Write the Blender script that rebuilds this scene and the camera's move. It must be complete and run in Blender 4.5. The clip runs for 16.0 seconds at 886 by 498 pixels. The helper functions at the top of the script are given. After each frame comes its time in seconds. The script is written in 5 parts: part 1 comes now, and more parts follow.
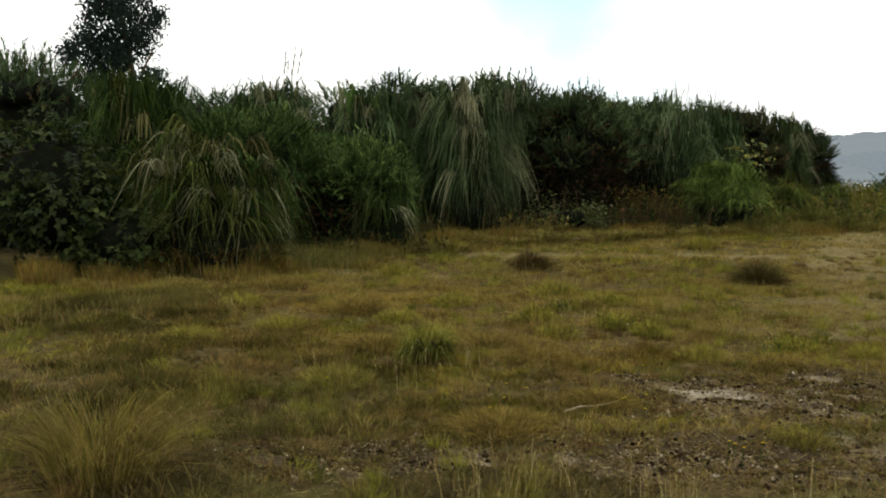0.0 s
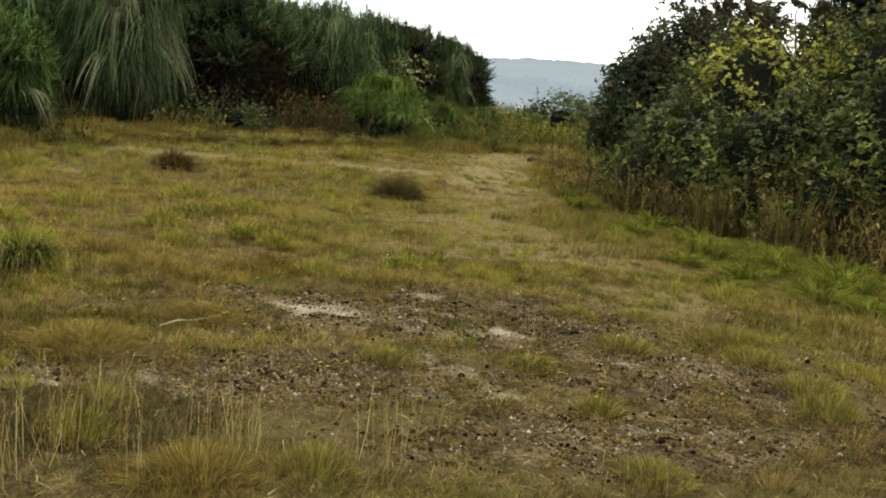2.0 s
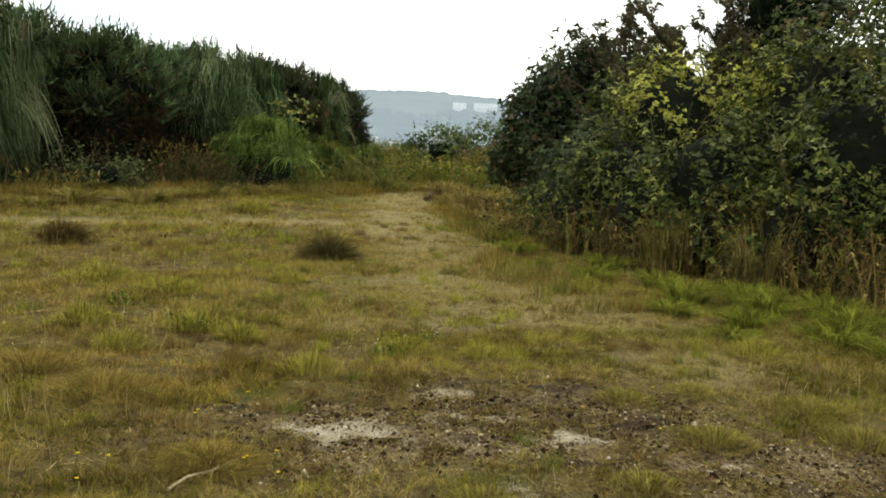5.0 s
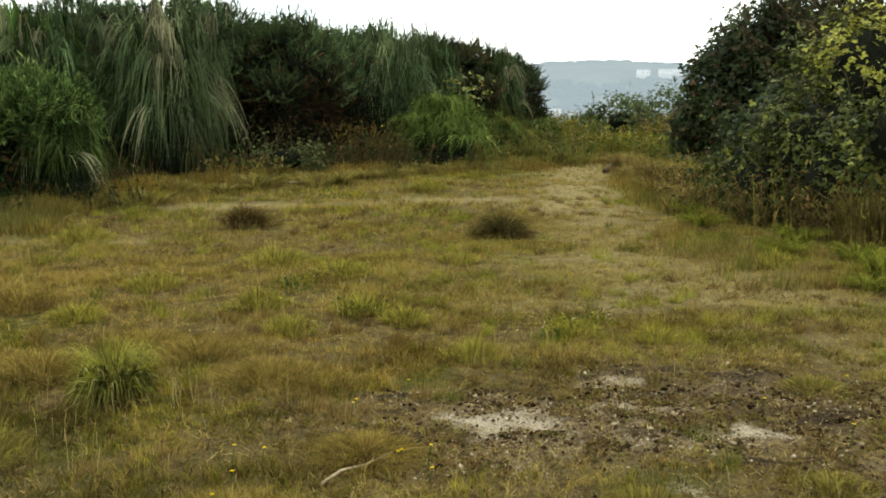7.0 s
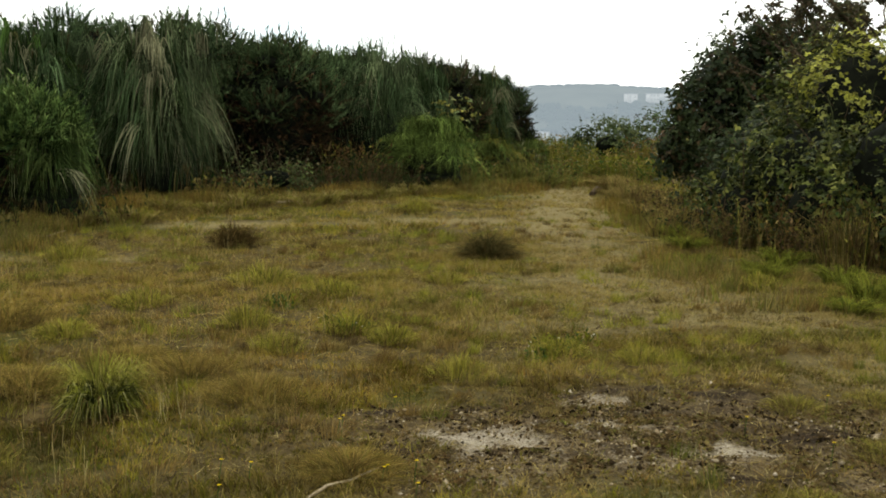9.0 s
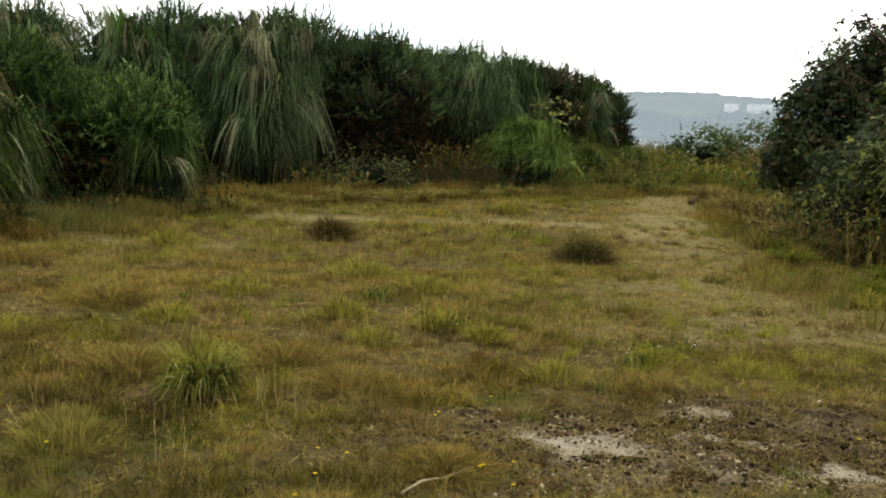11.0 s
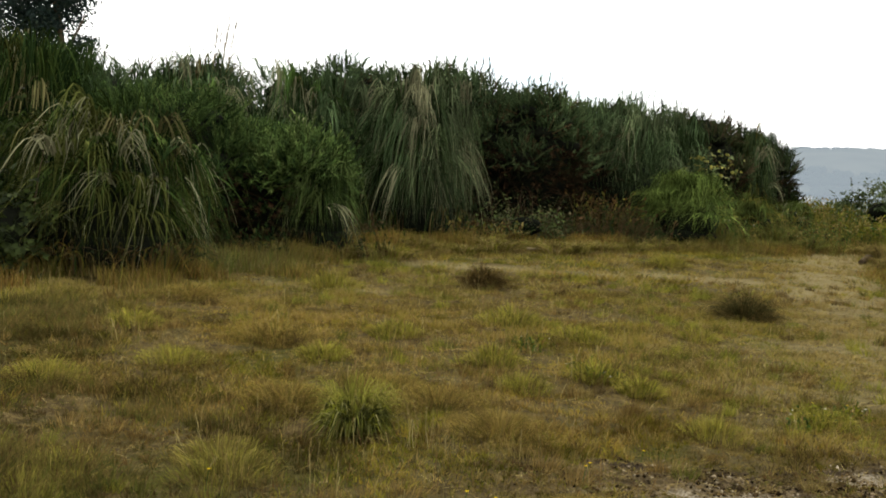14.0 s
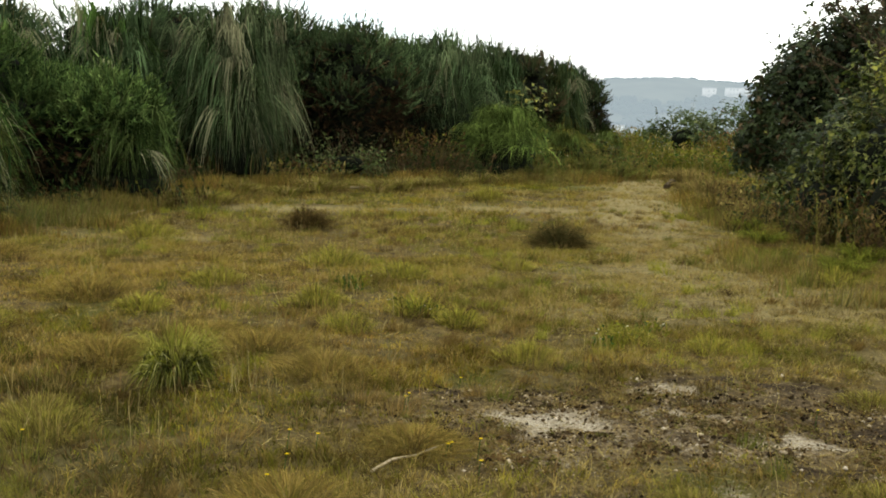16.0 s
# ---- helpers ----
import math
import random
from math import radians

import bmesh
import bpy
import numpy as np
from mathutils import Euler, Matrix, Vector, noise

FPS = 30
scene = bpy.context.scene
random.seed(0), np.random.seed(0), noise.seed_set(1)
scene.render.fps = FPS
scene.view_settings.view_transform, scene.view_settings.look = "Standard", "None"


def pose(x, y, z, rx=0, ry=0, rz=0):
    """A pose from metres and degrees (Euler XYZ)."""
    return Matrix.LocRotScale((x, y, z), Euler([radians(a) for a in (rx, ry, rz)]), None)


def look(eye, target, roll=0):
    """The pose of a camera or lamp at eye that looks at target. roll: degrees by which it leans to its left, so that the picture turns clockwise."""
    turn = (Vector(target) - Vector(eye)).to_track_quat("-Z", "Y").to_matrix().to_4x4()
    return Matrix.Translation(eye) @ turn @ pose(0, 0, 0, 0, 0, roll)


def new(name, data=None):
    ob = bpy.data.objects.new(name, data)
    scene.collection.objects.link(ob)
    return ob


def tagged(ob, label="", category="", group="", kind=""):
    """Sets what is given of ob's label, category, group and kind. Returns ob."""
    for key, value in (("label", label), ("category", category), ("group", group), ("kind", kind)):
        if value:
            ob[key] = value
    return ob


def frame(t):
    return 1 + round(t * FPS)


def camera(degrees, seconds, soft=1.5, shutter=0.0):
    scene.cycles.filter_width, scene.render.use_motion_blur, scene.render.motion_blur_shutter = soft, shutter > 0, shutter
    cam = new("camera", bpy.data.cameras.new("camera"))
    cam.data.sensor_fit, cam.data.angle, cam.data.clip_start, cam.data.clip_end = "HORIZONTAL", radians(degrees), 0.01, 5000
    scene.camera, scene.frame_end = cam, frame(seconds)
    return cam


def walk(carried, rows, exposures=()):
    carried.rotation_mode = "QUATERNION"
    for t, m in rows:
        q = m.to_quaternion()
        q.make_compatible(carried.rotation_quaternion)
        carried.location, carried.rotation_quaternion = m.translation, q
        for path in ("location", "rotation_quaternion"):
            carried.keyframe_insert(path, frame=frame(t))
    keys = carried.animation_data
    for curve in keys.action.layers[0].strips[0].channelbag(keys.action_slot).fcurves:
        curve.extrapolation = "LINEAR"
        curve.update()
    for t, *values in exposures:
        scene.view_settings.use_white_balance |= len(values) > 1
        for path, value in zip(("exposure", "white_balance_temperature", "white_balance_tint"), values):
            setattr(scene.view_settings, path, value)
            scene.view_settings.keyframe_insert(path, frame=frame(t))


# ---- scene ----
cam = camera(49.0, 16.0, soft=1.85, shutter=0.15)
PATH = [
    (0, (0.519, 0.06, 1.518), (0.346, 2.046, 1.351), 0.6),
    (0.5, (0.598, -0.166, 1.541), (0.614, 1.825, 1.353), 4.1),
    (1, (0.729, -0.199, 1.618), (1.052, 1.761, 1.381), 4.8),
    (1.5, (0.984, -0.017, 1.616), (1.147, 1.958, 1.345), 4.3),
    (2, (0.923, 0.184, 1.607), (1.419, 2.093, 1.278), 6.5),
    (2.5, (0.714, 0.731, 1.593), (1.207, 2.655, 1.362), 1.9),
    (3, (0.547, 0.81, 1.625), (1.179, 2.694, 1.397), 4.3),
    (5.5, (0.186, 1.866, 1.678), (0.974, 3.689, 1.442), 3.4),
    (6, (0.291, 1.864, 1.709), (0.983, 3.735, 1.56), 2.4),
    (6.5, (0.328, 1.891, 1.695), (0.92, 3.796, 1.542), 1.3),
    (7, (0.419, 1.968, 1.68), (0.839, 3.899, 1.372), 0.7),
    (7.5, (0.404, 1.908, 1.667), (0.79, 3.855, 1.421), 1.4),
    (8, (0.412, 1.895, 1.673), (0.86, 3.825, 1.404), 1.1),
    (10.5, (0.363, 1.956, 1.648), (0.747, 3.903, 1.399), 3.1),
    (11, (0.343, 1.989, 1.631), (0.61, 3.954, 1.365), 3.2),
    (11.5, (0.339, 2.033, 1.612), (0.469, 4.018, 1.41), 2.2),
    (12, (0.358, 2.033, 1.608), (0.29, 4.023, 1.42), 2.5),
    (12.5, (0.37, 1.97, 1.641), (0.374, 3.961, 1.455), 2.7),
    (13, (0.377, 1.957, 1.605), (0.378, 3.946, 1.388), 3.6),
    (13.5, (0.329, 1.979, 1.609), (0.418, 3.961, 1.355), 3.6),
    (14, (0.332, 1.976, 1.596), (0.281, 3.967, 1.418), 3.8),
    (14.5, (0.33, 1.983, 1.585), (0.315, 3.973, 1.388), 3.4),
    (15, (0.431, 1.906, 1.589), (0.496, 3.894, 1.381), 2.7),
    (15.5, (0.388, 1.879, 1.628), (0.635, 3.848, 1.375), 1.2),
    (16, (0.406, 1.87, 1.623), (0.71, 3.826, 1.337), 2.2),
]
CLOUD = 1.85
SUN = 1.0
EXPOSURES = [(0.0, -0.37, 6500, 8), (0.5, -0.27, 6500, 14), (1.0, -0.33, 6500, 14), (1.5, 0.18, 6500, 10), (2.0, 0.31, 6500, 6), (2.5, 0.39, 6500, 3), (3.0, -0.13, 6500, 6), (5.5, 0.32, 6500, 3), (6.0, -0.56, 6500, 10), (6.5, -0.86, 6500, 10), (7.0, 0.37, 6500, 2), (7.5, 0.11, 6500, 5), (8.0, 0.09, 6500, 5), (10.5, -0.25, 6500, 8), (11.0, 0.11, 6500, 6), (11.5, 0.06, 6500, 8), (12.0, -0.04, 6500, 10), (12.5, 0.01, 6500, 10), (13.0, -0.34, 6500, 14), (13.5, 0.06, 6500, 12), (14.0, 0.06, 6500, 10), (14.5, 0.01, 6500, 10), (15.0, -0.09, 6500, 10), (15.5, 0.06, 6500, 6), (16.0, 0.26, 6500, 5)]
walk(cam, [(t, look(eye, target, roll)) for t, eye, target, roll in PATH], EXPOSURES)

# ---- world, sun, exposure ----
world = bpy.data.worlds.new("overcast_sky")
scene.world = world
world.use_nodes = True
wn, wl = world.node_tree.nodes, world.node_tree.links
wn.clear()
w_out = wn.new("ShaderNodeOutputWorld")
w_bg = wn.new("ShaderNodeBackground")
w_sky = wn.new("ShaderNodeTexSky")
w_sky.sky_type = "NISHITA"
w_sky.sun_disc = False
w_sky.sun_elevation = radians(48)
w_sky.sun_rotation = radians(35)
w_sky.dust_density, w_sky.ozone_density = 0.0, 5.0
w_dim = wn.new("ShaderNodeVectorMath")
w_dim.operation = "SCALE"
w_dim.inputs["Scale"].default_value = 0.2
w_geo = wn.new("ShaderNodeTexCoord")
w_noise = wn.new("ShaderNodeTexNoise")
w_noise.inputs["Scale"].default_value = 5.0
w_noise.inputs["Detail"].default_value = 6.0
w_dist = wn.new("ShaderNodeVectorMath")
w_dist.operation = "DISTANCE"
w_dist.inputs[1].default_value = Vector((0.04, 1.0, 0.185)).normalized()
w_add = wn.new("ShaderNodeMath")
w_add.operation = "MULTIPLY_ADD"
w_add.inputs[1].default_value = 0.35
w_ramp = wn.new("ShaderNodeMapRange")
w_ramp.inputs["From Min"].default_value = 0.22
w_ramp.inputs["From Max"].default_value = 0.38
w_ramp.inputs["To Min"].default_value = 0.3
w_ramp.inputs["To Max"].default_value = 0.99
w_ramp.interpolation_type = "SMOOTHSTEP"
w_mix = wn.new("ShaderNodeMix")
w_mix.data_type = "RGBA"
w_mix.inputs["B"].default_value = (CLOUD * 1.0, CLOUD * 0.99, CLOUD * 0.965, 1)
wl.new(w_sky.outputs["Color"], w_dim.inputs[0])
wl.new(w_geo.outputs["Generated"], w_noise.inputs["Vector"])
wl.new(w_geo.outputs["Generated"], w_dist.inputs[0])
wl.new(w_noise.outputs["Fac"], w_add.inputs[0])
wl.new(w_dist.outputs["Value"], w_add.inputs[2])
wl.new(w_add.outputs["Value"], w_ramp.inputs["Value"])
wl.new(w_ramp.outputs["Result"], w_mix.inputs["Factor"])
wl.new(w_dim.outputs["Vector"], w_mix.inputs["A"])
wl.new(w_mix.outputs["Result"], w_bg.inputs["Color"])
wl.new(w_bg.outputs["Background"], w_out.inputs["Surface"])

sun_data = bpy.data.lights.new("sun", "SUN")
sun_data.energy, sun_data.angle, sun_data.color = SUN, radians(25), (1.0, 0.95, 0.87)
sun = new("sun", sun_data)
sun.matrix_world = look((12, 17, 25), (0, 0, 0))

# ---- materials ----


def node_material(name):
    m = bpy.data.materials.new(name)
    m.use_nodes = True
    nodes, links = m.node_tree.nodes, m.node_tree.links
    nodes.clear()
    return m, nodes, links, nodes.new("ShaderNodeOutputMaterial")


def leafy(name, vary=0.35, rough=0.55, through_light=0.25, grain=9.0, gloss=0.0):
    """Foliage: base colour from the mesh's tint, varied leaf by leaf and over patches, partly translucent."""
    m, nodes, links, out = node_material(name)
    tint = nodes.new("ShaderNodeAttribute")
    tint.attribute_name = "tint"
    geo = nodes.new("ShaderNodeNewGeometry")
    tex = nodes.new("ShaderNodeTexNoise")
    tex.inputs["Scale"].default_value = grain
    pos = nodes.new("ShaderNodeTexCoord")
    links.new(pos.outputs["Object"], tex.inputs["Vector"])
    one = nodes.new("ShaderNodeMapRange")
    one.inputs["To Min"].default_value, one.inputs["To Max"].default_value = 0.68 * (1 - vary), 0.68 * (1 + vary)
    links.new(geo.outputs["Random Per Island"], one.inputs["Value"])
    two = nodes.new("ShaderNodeMapRange")
    two.inputs["From Min"].default_value, two.inputs["From Max"].default_value = 0.3, 0.7
    two.inputs["To Min"].default_value, two.inputs["To Max"].default_value = 0.8, 1.2
    links.new(tex.outputs["Fac"], two.inputs["Value"])
    mul = nodes.new("ShaderNodeMath")
    mul.operation = "MULTIPLY"
    links.new(one.outputs["Result"], mul.inputs[0])
    links.new(two.outputs["Result"], mul.inputs[1])
    col = nodes.new("ShaderNodeVectorMath")
    col.operation = "SCALE"
    links.new(tint.outputs["Color"], col.inputs[0])
    links.new(mul.outputs["Value"], col.inputs["Scale"])
    bsdf = nodes.new("ShaderNodeBsdfPrincipled")
    bsdf.inputs["Roughness"].default_value = rough
    bsdf.inputs["Specular IOR Level"].default_value = gloss
    links.new(col.outputs["Vector"], bsdf.inputs["Base Color"])
    if through_light:
        back = nodes.new("ShaderNodeBsdfTranslucent")
        links.new(col.outputs["Vector"], back.inputs["Color"])
        mix = nodes.new("ShaderNodeMixShader")
        mix.inputs["Fac"].default_value = through_light
        links.new(bsdf.outputs["BSDF"], mix.inputs[1])
        links.new(back.outputs["BSDF"], mix.inputs[2])
        links.new(mix.outputs["Shader"], out.inputs["Surface"])
    else:
        links.new(bsdf.outputs["BSDF"], out.inputs["Surface"])
    return m


def solid(name, a, b, scale=8.0, rough=0.85, bump=0.3, haze=0.0, haze_colour=(0, 0, 0, 1)):
    """Rough surface whose colour wanders between a and b; haze mixes in a glow, painted for the air before what lies
    far off.
    """
    m, nodes, links, out = node_material(name)
    pos = nodes.new("ShaderNodeTexCoord")
    tex = nodes.new("ShaderNodeTexNoise")
    tex.inputs["Scale"].default_value, tex.inputs["Detail"].default_value = scale, 8
    links.new(pos.outputs["Object"], tex.inputs["Vector"])
    ramp = nodes.new("ShaderNodeMapRange")
    ramp.inputs["From Min"].default_value, ramp.inputs["From Max"].default_value = 0.32, 0.68
    links.new(tex.outputs["Fac"], ramp.inputs["Value"])
    mix = nodes.new("ShaderNodeMix")
    mix.data_type = "RGBA"
    mix.inputs["A"].default_value, mix.inputs["B"].default_value = (*a, 1), (*b, 1)
    links.new(ramp.outputs["Result"], mix.inputs["Factor"])
    bsdf = nodes.new("ShaderNodeBsdfPrincipled")
    bsdf.inputs["Roughness"].default_value = rough
    bsdf.inputs["Specular IOR Level"].default_value = 0.04
    links.new(mix.outputs["Result"], bsdf.inputs["Base Color"])
    if bump:
        bp = nodes.new("ShaderNodeBump")
        bp.inputs["Strength"].default_value = bump
        bp.inputs["Distance"].default_value = 0.02
        links.new(tex.outputs["Fac"], bp.inputs["Height"])
        links.new(bp.outputs["Normal"], bsdf.inputs["Normal"])
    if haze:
        haze_glow = nodes.new("ShaderNodeEmission")
        haze_glow.inputs["Color"].default_value = haze_colour
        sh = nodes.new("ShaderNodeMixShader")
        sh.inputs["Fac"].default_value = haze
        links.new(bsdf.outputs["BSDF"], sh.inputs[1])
        links.new(haze_glow.outputs["Emission"], sh.inputs[2])
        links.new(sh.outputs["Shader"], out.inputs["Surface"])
    else:
        links.new(bsdf.outputs["BSDF"], out.inputs["Surface"])
    return m


def ground_material():
    """Soil: the mesh's cover attribute says where it is bare sand (red), lush (green) or trodden path (blue)."""
    m, nodes, links, out = node_material("soil")
    pos = nodes.new("ShaderNodeTexCoord")
    cover = nodes.new("ShaderNodeAttribute")
    cover.attribute_name = "cover"
    sep = nodes.new("ShaderNodeSeparateColor")
    links.new(cover.outputs["Color"], sep.inputs["Color"])

    def tex(scale, detail=8, rough=0.6):
        n = nodes.new("ShaderNodeTexNoise")
        n.inputs["Scale"].default_value, n.inputs["Detail"].default_value = scale, detail
        n.inputs["Roughness"].default_value = rough
        links.new(pos.outputs["Object"], n.inputs["Vector"])
        return n.outputs["Fac"]

    def span(value, lo, hi):
        n = nodes.new("ShaderNodeMapRange")
        n.inputs["From Min"].default_value, n.inputs["From Max"].default_value = lo, hi
        links.new(value, n.inputs["Value"])
        return n.outputs["Result"]

    def blend(fac, a, b):
        n = nodes.new("ShaderNodeMix")
        n.data_type = "RGBA"
        links.new(fac, n.inputs["Factor"])
        for key, v in (("A", a), ("B", b)):
            if isinstance(v, tuple):
                n.inputs[key].default_value = (*v, 1)
            else:
                links.new(v, n.inputs[key])
        return n.outputs["Result"]

    fine, mid, wide = tex(60), tex(9), tex(1.1)
    turf = blend(span(mid, 0.35, 0.65), (0.046, 0.033, 0.013), (0.145, 0.107, 0.04))
    turf = blend(span(wide, 0.45, 0.65), turf, (0.094, 0.078, 0.029))
    turf = blend(span(fine, 0.5, 0.7), turf, (0.027, 0.018, 0.009))
    lush = blend(span(fine, 0.3, 0.7), (0.041, 0.042, 0.010), (0.095, 0.092, 0.020))
    base = blend(sep.outputs["Green"], turf, lush)
    track = blend(span(mid, 0.3, 0.7), (0.18, 0.145, 0.062), (0.27, 0.22, 0.102))
    base = blend(sep.outputs["Blue"], base, track)
    worn = nodes.new("ShaderNodeAttribute")
    worn.attribute_name = "worn"
    earth = blend(span(tex(32), 0.38, 0.6), (0.034, 0.024, 0.012), (0.165, 0.12, 0.058))
    earth = blend(span(tex(110, 4), 0.56, 0.68), earth, (0.29, 0.24, 0.16))
    base = blend(worn.outputs["Fac"], base, earth)
    humus = nodes.new("ShaderNodeAttribute")
    humus.attribute_name = "humus"
    base = blend(humus.outputs["Fac"], base, blend(span(fine, 0.4, 0.65), (0.014, 0.01, 0.006), (0.065, 0.045, 0.025)))
    sand = blend(span(tex(170, 4), 0.36, 0.64), (0.15, 0.122, 0.08), (0.46, 0.405, 0.3))
    add = nodes.new("ShaderNodeMath")
    add.operation = "MULTIPLY_ADD"
    add.inputs[1].default_value = 2.0
    links.new(tex(38, 10, 0.7), add.inputs[0])
    links.new(sep.outputs["Red"], add.inputs[2])
    base = blend(span(add.outputs["Value"], 1.22, 1.72), base, sand)
    bsdf = nodes.new("ShaderNodeBsdfPrincipled")
    bsdf.inputs["Roughness"].default_value = 0.95
    bsdf.inputs["Specular IOR Level"].default_value = 0.04
    links.new(base, bsdf.inputs["Base Color"])
    bp = nodes.new("ShaderNodeBump")
    bp.inputs["Strength"].default_value, bp.inputs["Distance"].default_value = 0.9, 0.03
    links.new(fine, bp.inputs["Height"])
    links.new(bp.outputs["Normal"], bsdf.inputs["Normal"])
    links.new(bsdf.outputs["BSDF"], out.inputs["Surface"])
    return m


MAT_SOIL = ground_material()
MAT_GRASS = leafy("grass_blade", 0.35, 0.6, 0.38)
MAT_PAMPAS = leafy("pampas_blade", 0.4, 0.5, 0.2, 3.0)
MAT_NEEDLE = leafy("gorse_spine", 0.4, 0.6, 0.1, 2.0)
MAT_LEAF = leafy("bramble_leaf", 0.45, 0.5, 0.3, 2.5, 0.07)
MAT_DRY = leafy("dry_stalk", 0.35, 0.75, 0.15)
# near-black, so that gaps in the foliage look deeply shaded
MAT_SHADE_HULL = solid("shade_black", (0.004, 0.0045, 0.003), (0.009, 0.0105, 0.006), 9.0, 0.95, 1.0)
MAT_BARK = solid("bark", (0.045, 0.033, 0.02), (0.1, 0.073, 0.045), 14.0, 0.9, 0.8)
MAT_STICK = solid("bleached_wood", (0.2, 0.155, 0.09), (0.34, 0.28, 0.18), 30.0, 0.8, 0.5)
MAT_STONE = leafy("gravel", 0.45, 0.9, 0.0, 40.0)
MAT_PETAL = leafy("petal", 0.15, 0.5, 0.2)
# distance haze, painted as a glow in the far materials
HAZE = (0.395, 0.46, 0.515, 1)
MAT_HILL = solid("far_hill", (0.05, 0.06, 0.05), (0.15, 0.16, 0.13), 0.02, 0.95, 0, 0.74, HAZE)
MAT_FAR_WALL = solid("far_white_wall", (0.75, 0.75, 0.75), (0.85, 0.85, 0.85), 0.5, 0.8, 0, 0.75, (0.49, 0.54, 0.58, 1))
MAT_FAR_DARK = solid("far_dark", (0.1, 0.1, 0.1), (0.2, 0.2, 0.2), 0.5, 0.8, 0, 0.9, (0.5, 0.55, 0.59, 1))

# ---- mesh helpers ----
rng = np.random.default_rng(7)


class Soup:
    """Gathers vertices, faces and tints of one mesh."""

    def __init__(self):
        self.v, self.f, self.c, self.n = [], [], [], 0

    def add(self, verts, faces, tint):
        verts = np.asarray(verts, dtype=np.float32).reshape(-1, 3)
        self.v.append(verts)
        self.f.append(np.asarray(faces, dtype=np.int64) + self.n)
        self.c.append(np.broadcast_to(np.asarray(tint, dtype=np.float32), (len(verts), 3)))
        self.n += len(verts)

    def mesh(self, name, material, smooth=False, layer="tint"):
        me = bpy.data.meshes.new(name)
        v, c = np.concatenate(self.v), np.concatenate(self.c)
        me.vertices.add(len(v))
        me.vertices.foreach_set("co", v.ravel())
        flat = np.concatenate([f.ravel() for f in self.f]).astype(np.int32)
        sizes = np.concatenate([np.full(len(f), f.shape[1]) for f in self.f])
        starts = np.concatenate([[0], np.cumsum(sizes)[:-1]]).astype(np.int32)
        me.loops.add(len(flat))
        me.loops.foreach_set("vertex_index", flat)
        me.polygons.add(len(sizes))
        me.polygons.foreach_set("loop_start", starts)
        me.update(calc_edges=True)
        me.validate()
        col = me.color_attributes.new(layer, "FLOAT_COLOR", "POINT")
        col.data.foreach_set("color", np.concatenate([c, np.ones((len(c), 1), np.float32)], 1).ravel())
        if smooth:
            me.shade_smooth()
        me.materials.append(material)
        return me


def part(name, soup, material, parent=None, label="", smooth=False):
    """Links a soup as one mesh object under a thing."""
    ob = new(name, soup.mesh(name, material, smooth))
    if parent:
        ob.parent = parent
    if label:
        ob["label"] = label
    return ob


def thing(name, x, y, label, category, group="", z=0.0, turn=0.0):
    ob = new(name)
    ob.empty_display_size = 0.2
    ob.matrix_basis = pose(x, y, z, 0, 0, turn)
    return tagged(ob, label, category, group)


def unit(v):
    return v / np.maximum(np.linalg.norm(v, axis=-1, keepdims=True), 1e-9)


def ribbons(soup, paths, widths, side, tints):
    """Strips along paths (n, k, 3), widths (n, k), lying along side (n, 3)."""
    n, k, _ = paths.shape
    off = side[:, None, :] * widths[:, :, None] * 0.5
    verts = np.stack([paths - off, paths + off], 2).reshape(-1, 3)
    a = (np.arange(n)[:, None] * k + np.arange(k - 1)[None, :]) * 2
    faces = np.stack([a, a + 1, a + 3, a + 2], -1).reshape(-1, 4)
    soup.add(verts, faces, np.repeat(tints.reshape(-1, 3), 2 if tints.ndim == 3 else k * 2, 0))


def triangles(soup, a, b, c, tints):
    n = len(a)
    verts = np.stack([a, b, c], 1).reshape(-1, 3)
    soup.add(verts, np.arange(n * 3).reshape(-1, 3), np.repeat(tints, 3, 0))


def leaves(soup, at, along, up, length, width, tints):
    """Oval leaves of six points, folded a little at the midrib."""
    across = unit(np.cross(along, up))
    up = unit(np.cross(across, along))
    L, Wd = length[:, None], width[:, None]
    pts = [at,
           at + along * L * 0.3 - across * Wd * 0.48 + up * Wd * 0.12,
           at + along * L * 0.68 - across * Wd * 0.36 + up * Wd * 0.1,
           at + along * L - up * L * 0.08,
           at + along * L * 0.68 + across * Wd * 0.36 + up * Wd * 0.1,
           at + along * L * 0.3 + across * Wd * 0.48 + up * Wd * 0.12]
    n = len(at)
    verts = np.stack(pts, 1).reshape(-1, 3)
    i = np.arange(n)[:, None] * 6
    faces = np.concatenate([i + np.array([0, 3, 2, 1]), i + np.array([0, 5, 4, 3])], 0)
    soup.add(verts, faces, np.repeat(tints, 6, 0))


